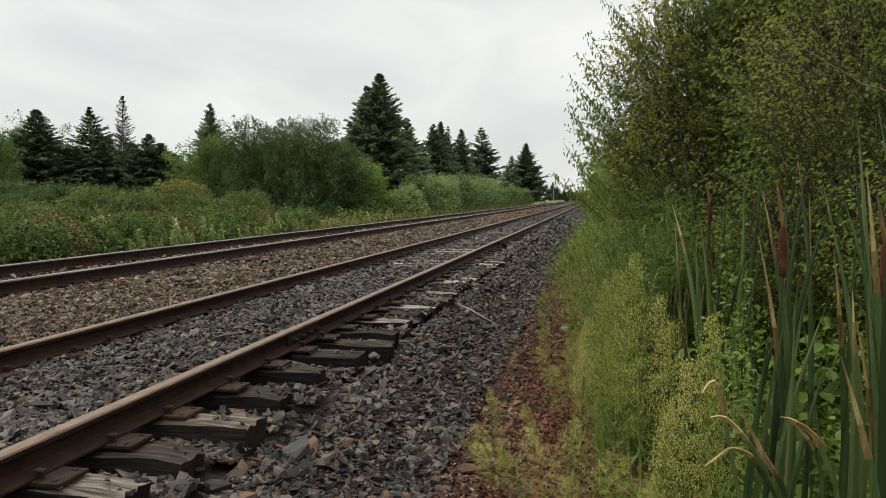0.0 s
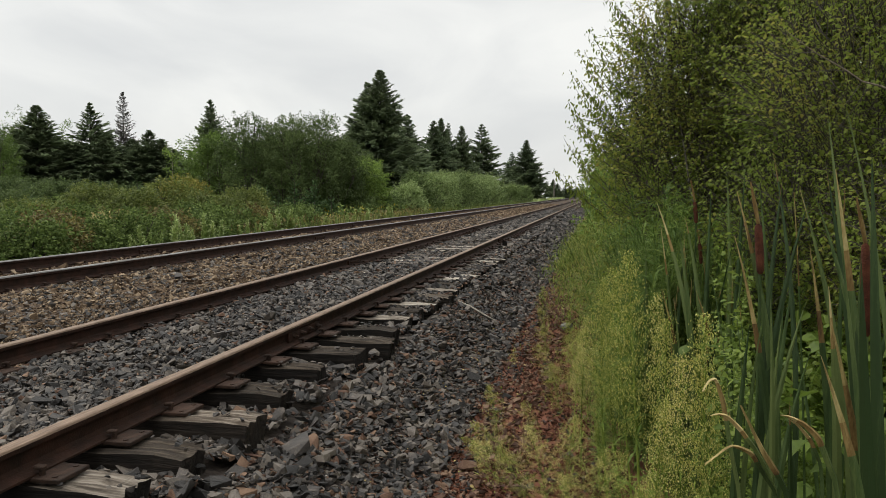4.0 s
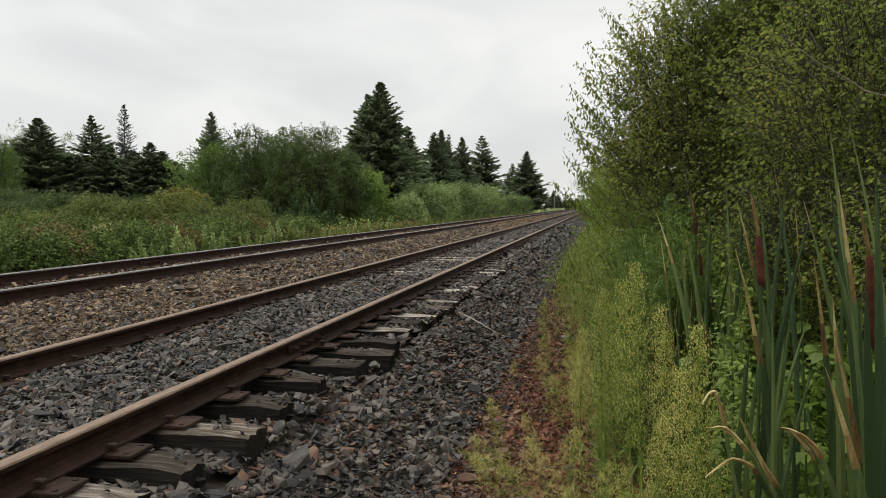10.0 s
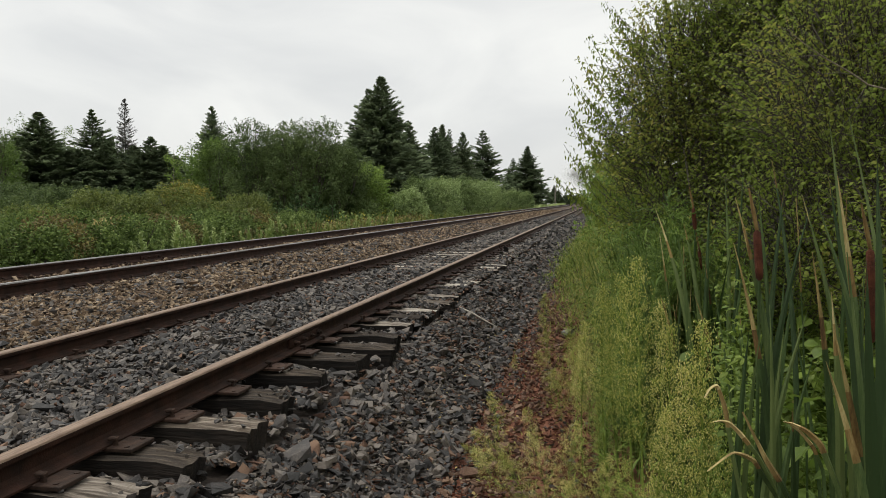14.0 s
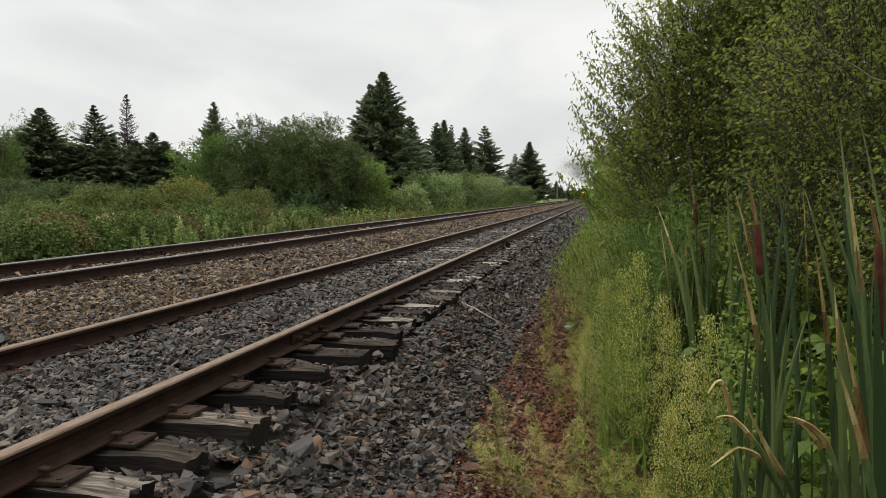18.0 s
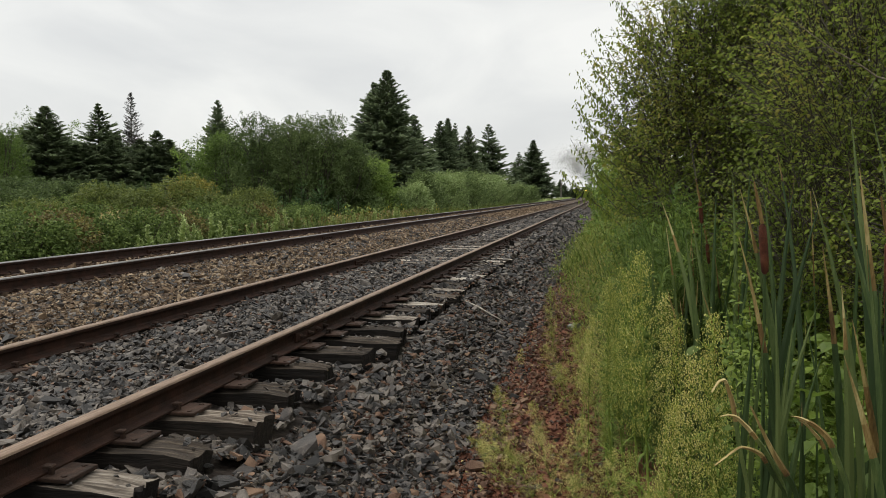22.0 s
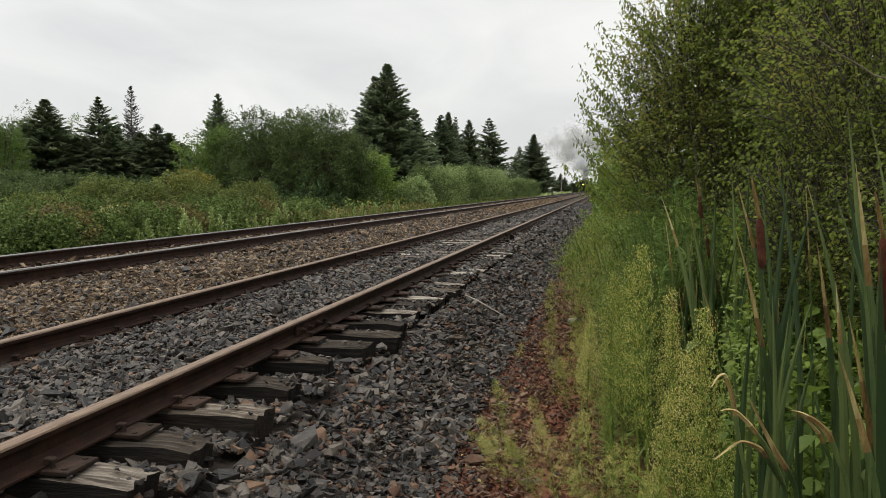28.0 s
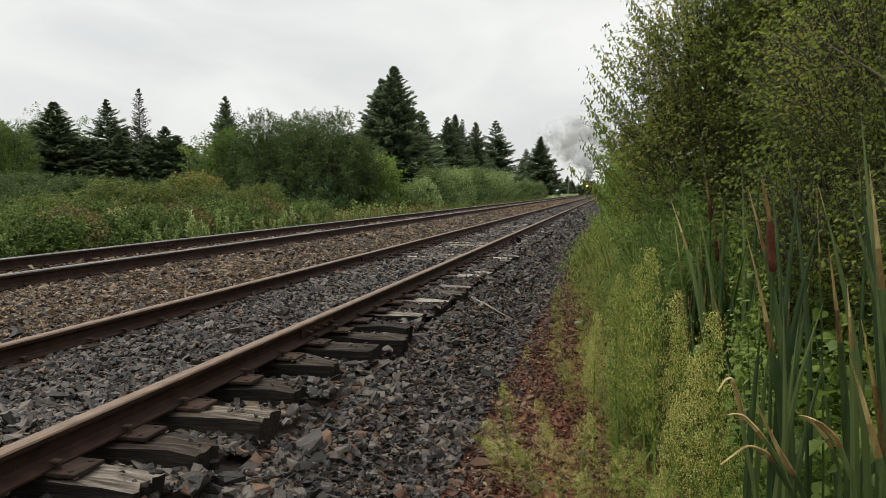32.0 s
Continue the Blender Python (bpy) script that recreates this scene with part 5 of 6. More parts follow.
def horseweed(seed, h, lean=0.0, low=False):
    """A tall weed: stem, narrow leaves, and a slim plume of tiny buds on ascending side twigs; low: a sprawling one."""
    r = np.random.default_rng(seed)
    bend = lambda u: np.stack([lean * u * u * h + 0 * u, 0.3 * lean * u * u * h, u * h], -1)
    stem = tube(bend(np.linspace(-0.03, 1, 7)), list(np.linspace(0.005 if not low else 0.004, 0.0015, 7)), 5)
    n = 120
    u = r.uniform(0.04, 0.8, n)
    leaves = strew([blade_shape(0.09, 0.01, 0.3)], bend(u), turns(r.uniform(0, 6.3, n), 0.35 + r.normal(0, 0.4, n)), r.uniform(0.04, 0.1, n) * (1.15 - 0.55 * u))
    twigs, buds, tips = [], [], []
    k = 46
    first = 0.16 if low else 0.42
    for i in range(k):
        q = first + (0.99 - first) * i / k
        a = bend(np.array([q]))[0]
        yaw, up = i * 2.4, (0.7 if low else 0.95) + r.normal(0, 0.18)
        rise = (q - first) / (1 - first)
        ln = h * ((0.40 if low else 0.10) * (1 - rise) ** 0.8 * min(1, 0.55 + 2.2 * rise) + 0.02) * r.uniform(0.6, 1.35)
        d = np.array([-math.sin(yaw) * math.cos(up), math.cos(yaw) * math.cos(up), math.sin(up)])
        twigs.append(tube([a, a + d * ln], [0.0016, 0.0008], 3))
        m = 44
        w = r.uniform(0.2, 1.0, m) ** 0.55
        buds.append(a + d * (w * ln)[:, None] - np.outer((w * ln) ** 2, (0, 0, 0.9)) + r.normal(0, 0.0085, (m, 3)) * (0.6 + w[:, None]) * (1.8 if low else 1))
        tips.append(a + d * (r.uniform(0.2, 0.9, 5) * ln)[:, None])
    buds, tips = np.concatenate(buds), np.concatenate(tips)
    leaves = gather(leaves, strew([blade_shape(0.1, 0.0, 0.2)], tips, turns(r.uniform(0, 6.3, len(tips)), 0.6 + r.normal(0, 0.4, len(tips))), r.uniform(0.02, 0.045, len(tips)) * (1.8 if low else 1)))
    bud = (np.array([(0, 0, 1.3), (0.55, 0, 0), (-0.28, 0.48, 0), (-0.28, -0.48, 0), (0, 0, -0.9)]), np.array([(0, 1, 2), (0, 2, 3), (0, 3, 1), (4, 2, 1), (4, 3, 2), (4, 1, 3)]))
    plume = strew([bud], buds, turns(r.uniform(0, 6.3, len(buds)), r.normal(0, 0.6, len(buds))), r.uniform(0.0021, 0.0038, len(buds)) * (1.7 if low else 1))
    return stem, leaves, gather(*twigs), plume


WEEDS = []


def horseweeds():
    r = random.Random(12)
    mothers = []
    for k in range(8):
        stem, leaves, twigs, plume = horseweed(60 + k, 1.0, (-0.05, 0.07, 0.0, 0.12, -0.1, 0.2, -0.15, 0.05)[k], k > 4)
        ob = empty("horseweed", "tall feathery horseweed with pale yellow-green buds" if k < 5 else "low sprawling horseweed with pale buds", "weed", pose(0, 0, 0), "horseweeds at the path's edge")
        for nm, a, mat in (("stem", stem, WEED), ("foliage", leaves, WEED), ("branchwork", twigs, WEED), ("bud_plume", plume, FLUFF)):
            pc = link(nm, tri_mesh(nm, *a), mat, ob)
            if nm != "stem":
                tagged(pc, kind="stuff")
        mothers.append(ob)
    # foot x, y, height, lean to the side in degrees
    tall = [(0.22, 3.2, 1.36, -4), (0.20, 3.4, 1.26, -6), (0.28, 2.9, 1.15, -1), (0.08, 3.9, 1.16, -6), (0.15, 3.75, 1.1, -8), (0.37, 2.6, 1.2, -2), (0.41, 2.5, 1.08, -1), (0.04, 4.0, 0.57, -2), (0.2, 2.7, 0.9, -2), (0.31, 3.6, 1.12, -1), (-0.12, 4.8, 0.68, 0), (-0.06, 4.3, 0.9, -3), (0.32, 2.8, 1.02, -1)]
    low = [(-0.21, 3.72, 0.46, -6), (-0.14, 3.82, 0.48, 4), (-0.28, 3.65, 0.38, -16), (-0.02, 3.6, 0.4, 8), (0.14, 3.0, 0.45, 5), (0.06, 3.3, 0.48, 0), (0.24, 2.95, 0.5, 4), (-0.05, 3.35, 0.36, -8), (-0.62, 4.9, 0.36, 2), (-0.55, 4.4, 0.26, -48), (-0.45, 4.6, 0.34, -62), (-0.36, 4.3, 0.36, -58), (-0.42, 4.0, 0.3, -52),
           (-0.22, 5.4, 0.42, -10), (-0.3, 6.2, 0.4, -22), (-0.05, 5.2, 0.62, 3), (-0.15, 6.8, 0.5, -8), (-0.42, 7.4, 0.34, -20), (-0.2, 5.9, 0.55, 4), (-0.5, 8.4, 0.36, -14), (-0.35, 5.0, 0.26, -30), (-0.62, 9.6, 0.42, -10), (-0.75, 6.9, 0.2, 10)]
    used = []
    for i, (x, y, h, side) in enumerate(tall + low):
        m = pose(x, y, float(level(x, y)) - 0.01, r.uniform(-4, 4), side, 0) @ pose(0, 0, 0, 0, 0, r.uniform(0, 360)) @ Matrix.Scale(h, 4)
        kind = i % 5 if i < len(tall) else 5 + i % 3
        fresh = mothers[kind] not in used
        used.append(mothers[kind])
        ob = mothers[kind] if fresh else copy_thing(mothers[kind], pose(0, 0, 0))
        ob.matrix_basis = m
        WEEDS.append((ob, x, y, m))


horseweeds()


def strap(foot, low, tip, width, twist, face, segs=18, blunt=False):
    """A cattail leaf from its foot through a lower point to its tip: flat, a little troughed, tapering late."""
    foot, low, tip = (np.array(p, float) for p in (foot, low, tip))
    u = (low[2] - foot[2]) / max(0.05, tip[2] - foot[2])
    u = min(0.85, max(0.3, u))
    ctrl = (low - foot * (1 - u) ** 2 - tip * u ** 2) / (2 * u * (1 - u))
    v, f = [], []
    for i in range(segs + 1):
        t = i / segs
        p = foot * (1 - t) ** 2 + 2 * ctrl * t * (1 - t) + tip * t ** 2
        d = Vector(2 * (1 - t) * (ctrl - foot) + 2 * t * (tip - ctrl)).normalized()
        a = d.cross(Vector((math.sin(face + twist * t), -math.cos(face + twist * t), 0))).normalized()
        n = d.cross(a)
        w = width * min(1.0, 0.7 + 0.9 * t) * (1.0 if blunt else (1 - max(0.0, (t - 0.62) / 0.38) ** 1.7)) / 2 + 0.0004
        for s, h in ((-1, 0.0025), (0, -0.0015), (1, 0.0025), (0, -0.004)):
            v.append(Vector(p) + a * (w * s) + n * (h * (1 - 0.6 * t)))
    for i in range(segs):
        for k in range(4):
            q, r = i * 4 + k, i * 4 + (k + 1) % 4
            f += [(q, r, r + 4), (q, r + 4, q + 4)]
    return np.array(v), np.array(f)


CATTAILS = []


def dry_tip(me, f, amount, segs=18):
    """The last share of a leaf withers, one margin farther down than the other."""
    if amount > 0:
        me.materials.append(DRYLEAF)
        me.materials.append(RUSTLEAF)
        seg = np.arange(len(f)) // 8 / segs
        left = (np.arange(len(f)) % 8) < 2
        at = np.where(left, 1 - amount, 1 - amount * 0.62)
        me.polygons.foreach_set("material_index", np.where(seg >= at, np.where(seg < at + amount * 0.22, 2, 1), 0).astype(np.int32))


def cattail(seed, x, y, leaves, spike=None, fill=0, tall=1.6, fan=0.1):
    """One cattail: strap leaves (tip dx, dy, height; lower dx, height; width; withered share), loose fill leaves, and a spike (dx, dy, foot, length, radius)."""
    r = random.Random(seed)
    m = pose(x, y, float(level(x, y)) - 0.02)
    ob = empty("cattail", "cattail with a brown spike and long strap leaves" if spike else "cattail shoot of long green strap leaves, some tips dry", "reed", m, "cattails in the ditch")
    for tx, ty, tz, lx, lz, w, dry in leaves:
        foot = (0.55 * lx + 0.2 * (lx - tx) + r.gauss(0, 0.012), 0.5 * ty + r.gauss(0, 0.02), 0)
        v, f = strap(foot, (lx, foot[1] + 0.6 * (ty - foot[1]), lz), (tx, ty, tz), w, r.uniform(-0.5, 0.5), r.uniform(-0.45, 0.45))
        me = tri_mesh("leaf", v, f)
        link("leaf", me, REED, ob)
        dry_tip(me, f, dry)
    for k in range(fill):
        a, lean = r.uniform(0, 6.283), abs(r.gauss(0, fan))
        h = tall * r.uniform(0.62, 1.05)
        dx, dy = lean * h * math.cos(a), lean * h * math.sin(a)
        fx, fy = r.gauss(0, 0.05), r.gauss(0.12, 0.07)
        v, f = strap((fx, fy, 0), (fx + dx * 0.35, fy + dy * 0.35, h * 0.6), (fx + dx, fy + dy, h), r.uniform(0.013, 0.022), r.uniform(-0.9, 0.9), r.uniform(-0.9, 0.9))
        me = tri_mesh("leaf", v, f)
        link("leaf", me, REED, ob)
        dry_tip(me, f, r.choice((0, 0, 0.06, 0.12, 0.3)))
    if spike:
        dx, dy, h, ln, rad = spike
        lean = -0.02
        link("stem", tri_mesh("stem", *tube([(dx - lean, dy, -0.02), (dx - lean * 0.4, dy, h * 0.5), (dx, dy, h)], [0.007, 0.006, 0.004], 7), True), REED, ob)
        link("spike", tri_mesh("spike", *tube([(dx, dy, h), (dx, dy, h + 0.008), (dx - 0.002, dy, h + ln * 0.3), (dx - 0.007, dy, h + ln * 0.7), (dx - 0.01, dy, h + ln - 0.008), (dx - 0.01, dy, h + ln)], [0.004, rad * 0.85, rad, rad, rad * 0.85, 0.003], 12), True), SPIKE, ob, "brown velvety seed spike")
        link("tip", tri_mesh("tip", *tube([(dx - 0.01, dy, h + ln), (dx - 0.02, dy, h + ln + 0.05), (dx - 0.035, dy, h + ln + 0.12)], [0.005, 0.006, 0.002], 6), True), RUSTLEAF, ob)
    CATTAILS.append((ob, x, y, m, seed))
    return ob


def cattails():
    cattail(701, 0.72, 1.95, [(-0.08, 0.35, 1.92, -0.03, 1.30, 0.019, 0.03), (-0.06, 0.25, 1.92, 0.00, 1.59, 0.019, 0.05), (-0.14, 0.05, 1.76, -0.07, 1.21, 0.025, 0.3), (-0.11, 0.25, 1.79, -0.06, 1.38, 0.019, 0.08), (-0.16, 0.15, 1.70, -0.09, 1.45, 0.020, 0.03), (-0.17, -0.05, 1.41, -0.11, 1.16, 0.024, 0.36)])
    cattail(702, 0.76, 1.9, [(-0.25, -0.08, 1.36, -0.15, 1.02, 0.027, 0.34), (-0.13, 0.1, 1.50, -0.10, 0.96, 0.025, 0.05), (-0.10, 0.1, 1.82, -0.09, 1.35, 0.027, 0.03), (-0.19, 0.0, 1.60, -0.13, 1.10, 0.028, 0.02), (-0.18, -0.1, 1.59, -0.15, 1.14, 0.029, 0.06)], (-0.035, 0.3, 1.34, 0.25, 0.0115), 5, 1.55, 0.06)
    cattail(703, 0.57, 2.15, [(-0.01, 0.15, 1.66, 0.08, 1.28, 0.020, 0.08), (0.04, 0.25, 1.63, -0.06, 1.17, 0.021, 0.03), (-0.01, 0.35, 1.70, -0.06, 1.26, 0.020, 0.06), (-0.03, -0.05, 1.51, 0.02, 1.19, 0.021, 0.34), (-0.01, 0.05, 1.35, -0.09, 0.99, 0.019, 0.0), (-0.02, -0.05, 1.24, -0.08, 0.94, 0.019, 0.0), (-0.07, 0.05, 1.29, -0.09, 0.96, 0.018, 0.0), (-0.01, -0.15, 1.42, 0.02, 1.15, 0.022, 0.2), (-0.09, -0.15, 1.13, -0.07, 0.88, 0.018, 0.10)])
    cattail(704, 0.47, 2.3, [(0.01, 0.20, 1.65, 0.04, 1.30, 0.018, 0.05), (-0.08, 0.05, 1.63, 0.00, 1.31, 0.025, 0.26), (-0.09, 0.0, 1.50, -0.02, 1.21, 0.021, 0.42), (-0.06, -0.10, 1.27, -0.08, 0.92, 0.021, 0.0), (-0.03, -0.10, 1.27, -0.05, 0.99, 0.018, 0.0), (0.11, 0.50, 1.76, 0.14, 1.46, 0.016, 0.12), (-0.03, -0.20, 1.35, 0.0, 0.81, 0.015, 0.0)], (-0.012, 0.03, 1.39, 0.145, 0.0115))
    cattail(705, 0.50, 3.9, [(-0.11, 0.0, 1.46, -0.05, 1.02, 0.026, 0.03), (-0.21, -0.30, 1.20, -0.14, 0.96, 0.022, 0.4), (-0.11, -0.70, 1.25, -0.02, 0.99, 0.020, 0.35), (-0.05, 0.30, 1.51, 0.03, 1.04, 0.026, 0.10), (0.09, 0.40, 1.66, 0.07, 1.09, 0.024, 0.0), (-0.19, 0.40, 1.59, -0.08, 1.23, 0.024, 0.30), (0.24, 0.30, 1.77, 0.22, 1.40, 0.022, 0.0), (0.15, 0.30, 1.75, 0.17, 1.25, 0.022, 0.0)], (0.03, 0.5, 1.47, 0.12, 0.0115), 8, 1.4, 0.14)
    for i, (x, y, n, h, fan) in enumerate([(0.62, 3.0, 9, 1.35, 0.14), (0.74, 3.3, 6, 1.5, 0.12), (0.55, 4.5, 14, 1.45, 0.13), (0.40, 4.3, 13, 1.3, 0.15), (0.82, 2.25, 7, 1.75, 0.07), (0.70, 4.3, 8, 1.6, 0.12), (0.86, 2.6, 6, 1.8, 0.08)]):
        cattail(710 + i, x, y, [], (0.03, 0.0, 1.27, 0.12, 0.0105) if i == 2 else None, n, h, fan)


cattails()


def broken_leaf(x, y, points, width, rust):
    """A withered cattail leaf that rises from its foot and is broken over; points: (dx, dz) along it."""
    pts = np.array([(dx, 0.03 * math.sin(5 * dz), dz) for dx, dz in points], float)
    k = np.linspace(0, len(pts) - 1, 40)
    line = np.stack([np.interp(k, np.arange(len(pts)), pts[:, j]) for j in range(3)], -1)
    for _ in range(3):
        line[1:-1] = (line[:-2] + 2 * line[1:-1] + line[2:]) / 4
    v, f = [], []
    for i, p in enumerate(line):
        t = i / 39
        d = Vector(line[min(39, i + 1)] - line[max(0, i - 1)]).normalized()
        a = d.cross(Vector((0.3, -1, 0.25))).normalized()
        n = d.cross(a)
        w = width * 0.72 * min(1, 0.7 + 0.6 * t) * (1 - max(0, (t - 0.45) / 0.55) ** 1.3) / 2 + 0.0006
        for s, h in ((-1, 0.004), (0, -0.002), (1, 0.004), (0, -0.0045)):
            v.append(Vector(p) + a * (w * s) + n * h)
    for i in range(39):
        for q in range(4):
            b, c = i * 4 + q, i * 4 + (q + 1) % 4
            f += [(b, c, c + 4), (b, c + 4, b + 4)]
    me = tri_mesh("dry_reed_leaf", np.array(v), np.array(f))
    ob = link("dry_reed_leaf", me, DRYLEAF)
    me.materials.append(REED)
    me.materials.append(RUSTLEAF)
    seg = np.arange(len(f)) // 8 / 39
    me.polygons.foreach_set("material_index", np.where(seg < 0.42, 1, np.where(seg < 0.42 + rust, 2, 0)).astype(np.int32))
    ob.matrix_world = pose(x, y, float(level(x, y)) - 0.01)
    return tagged(ob, "bent dry tan cattail leaf", "reed leaf", "dry cattail leaves")


# foot, the line of the leaf, its width, how much of it is rusty
for row in [
    (0.45, 2.20, [(0, 0), (-0.044, 0.761), (-0.077, 0.905), (-0.098, 1.031), (-0.119, 1.097), (-0.138, 1.089), (-0.155, 1.06)], 0.018, 0.20),
    (0.48, 2.00, [(0, 0), (-0.02, 0.849), (-0.076, 0.963), (-0.121, 1.022), (-0.152, 1.051), (-0.172, 1.054), (-0.192, 1.049)], 0.016, 0.05),
    (0.50, 1.90, [(0, 0), (-0.047, 0.895), (-0.066, 0.94), (-0.103, 0.997), (-0.129, 1.05), (-0.158, 1.107)], 0.020, 0.05),
    (0.61, 1.90, [(0, 0), (-0.046, 0.954), (-0.075, 1.026), (-0.095, 1.078), (-0.127, 1.107), (-0.158, 1.121), (-0.179, 1.124)], 0.021, 0.30),
    (0.50, 2.00, [(0, 0), (-0.042, 0.857), (-0.081, 0.914), (-0.111, 0.966), (-0.138, 0.978), (-0.163, 0.982), (-0.222, 0.93)], 0.016, 0.05),
    (0.60, 2.00, [(0, 0), (-0.047, 0.97), (-0.075, 1.039), (-0.106, 1.075), (-0.129, 1.088)], 0.013, 0.10),
]:
    broken_leaf(*row)

# ---- small things ----


def stick():
    me = tri_mesh("stick", *tube([(0, 0, 0), (0.18, 0.01, 0.012), (0.38, -0.01, 0.01), (0.55, 0.01, 0.0)], [0.010, 0.014, 0.012, 0.006], 7), True)
    ob = link("stick", me, PALEBARK)
    ob.matrix_world = pose(-1.50, 8.35, -0.06, 0, 15, -36) @ Matrix.Diagonal((1.1, 0.75, 0.75, 1))
    tagged(ob, "bleached broken stick lying on the ballast", "stick")


stick()


def pole():
    ob = empty("line_pole", "thin weathered wooden line pole", "pole", pose(-9.4, 172.7, -0.5))
    link("post", tri_mesh("post", *tube([(0, 0, 0), (0, 0, 4.9)], [0.11, 0.09], 8), True), DRIFT, ob)
    bm = bmesh.new()
    box(bm, -0.3, 0.3, -0.05, 0.05, 4.6, 4.7)
    part("crossarm", bm, DRIFT, ob)


pole()


def tin_can():
    bm = bmesh.new()
    drum(bm, 0.05, 0.05, 0.14, pose(0, 0, 0, 90), 14)
    for v in bm.verts:
        if v.co.z > 0.02 and v.co.y > 0:
            v.co.z -= 0.025
    drum(bm, 0.043, 0.043, 0.02, pose(0, -0.066, 0, 90), 14)
    ob = part("tin_can", bm, CAN)
    ob.matrix_basis = pose(-0.32, 8.9, -0.40, 0, 0, 38)
    tagged(ob, "weathered grey-green tin can lying in the weeds", "can")


tin_can()


def litter():
    r = np.random.default_rng(77)
    n = 260
    y = r.uniform(2.6, 9, n)
    x = r.uniform(-1.2, 0.1, n)
    me = tri_mesh("leaf_litter", *strew([LEAF_LIGHT], np.stack([x, y, level(x, y) + 0.05], -1), turns(r.uniform(0, 6.3, n), r.normal(0, 0.3, n), r.normal(0, 0.3, n)), r.uniform(0.012, 0.035, n)))
    tagged(link("leaf_litter", me, DRYLEAF), "dry leaf and bark litter on the soil", "litter", kind="stuff")


litter()


def marker_boards():
    for x, y, lab in ((-11.9, 190, "small white marker board on a post by the line"), (-10.7, 196, "small white marker board on a post near the pole")):
        ob = empty("marker_board", lab, "sign", pose(x, y, -0.55), "marker boards by the line")
        bm = bmesh.new()
        box(bm, -0.4, 0.4, -0.03, 0.03, 0.65, 1.05, 0.01)
        part("board", bm, WHITE, ob)
        bm = bmesh.new()
        box(bm, -0.05, 0.05, 0.035, 0.12, -0.1, 1.0)
        part("post", bm, BARK, ob)


marker_boards()

# ---- the steam train ----
TRAIN_X = -7.05


def wheel(parent, r, x, y, name="wheel"):
    bm = bmesh.new()
    drum(bm, r, r, 0.12, pose(0, 0, 0, 0, 90), 24)
    drum(bm, r + 0.03, r + 0.03, 0.03, pose(-0.07 if x > 0 else 0.07, 0, 0, 0, 90), 24)
    box(bm, 0.05, 0.09, -0.12, 0.12, -r * 0.75, -r * 0.2) if x > 0 else box(bm, -0.09, -0.05, -0.12, 0.12, -r * 0.75, -r * 0.2)
    ob = part(name, bm, IRON, parent)
    ob.matrix_basis = pose(x, y, r + 0.02)
    return ob


def locomotive():
    """Its front at y = 0, the rest behind it along +y; z = 0: the rail head."""
    ob = empty("steam_locomotive", "black steam locomotive with a lit yellow headlight", "locomotive", pose(TRAIN_X, 360, MAIN_Z + RAIL_H))
    bm = bmesh.new()
    drum(bm, 0.92, 0.92, 9.0, pose(0, 5.6, 2.4, 90), 28)
    part("boiler", bm, IRON, ob, smooth=False)
    bm = bmesh.new()
    drum(bm, 0.95, 0.95, 1.4, pose(0, 1.0, 2.4, 90), 28)
    drum(bm, 0.8, 0.5, 0.15, pose(0, 0.24, 2.4, 90), 24)
    part("smokebox", bm, IRON, ob)
    bm = bmesh.new()
    drum(bm, 0.3, 0.38, 0.75, pose(0, 1.0, 3.6), 18)
    part("smokestack", bm, IRON, ob)
    for y in (4.2, 6.4):
        bm = bmesh.new()
        drum(bm, 0.42, 0.3, 0.6, pose(0, y, 3.4), 16)
        part("dome", bm, IRON, ob)
    bm = bmesh.new()
    drum(bm, 0.34, 0.34, 0.4, pose(0, 0.2, 2.5, 90), 18)
    lamp = part("headlight", bm, IRON, ob)
    bm = bmesh.new()
    drum(bm, 0.24, 0.24, 0.03, pose(0, -0.02, 2.5, 90), 18)
    part("lens", bm, LAMP, lamp, "glowing warm yellow lens")
    bm = bmesh.new()
    box(bm, -1.45, 1.45, 9.6, 12.0, 1.2, 4.0, 0.08)
    cab = part("cab", bm, IRON, ob)
    for x in (-1.0, 1.0):
        bm = bmesh.new()
        box(bm, x - 0.25, x + 0.25, 9.57, 9.6, 3.0, 3.6)
        part("window", bm, GLASS, cab)
    bm = bmesh.new()
    box(bm, -1.35, 1.35, 0.3, 12.0, 1.1, 1.3, 0.03)
    part("running_board", bm, IRON, ob)
    bm = bmesh.new()
    for i in range(9):
        x = -1.2 + 0.3 * i
        box(bm, x - 0.04, x + 0.04, -0.9 + 0.5 * abs(x), -0.8 + 0.5 * abs(x), 0.12, 0.75)
    box(bm, -1.4, 1.4, -0.3, 0.0, 0.75, 1.1, 0.03)
    part("pilot", bm, IRON, ob)
    for x in (-1.2, 1.2):
        bm = bmesh.new()
        drum(bm, 0.38, 0.38, 1.2, pose(x, 1.3, 0.95, 90), 18)
        part("cylinder", bm, IRON, ob)
    wheels = [wheel(ob, 0.8, x, y, "driving_wheel") for y in (4.2, 6.0, 7.8) for x in (-0.75, 0.75)]
    wheels += [wheel(ob, 0.42, x, y, "leading_wheel") for y in (0.9, 2.4) for x in (-0.75, 0.75)]
    return ob, wheels


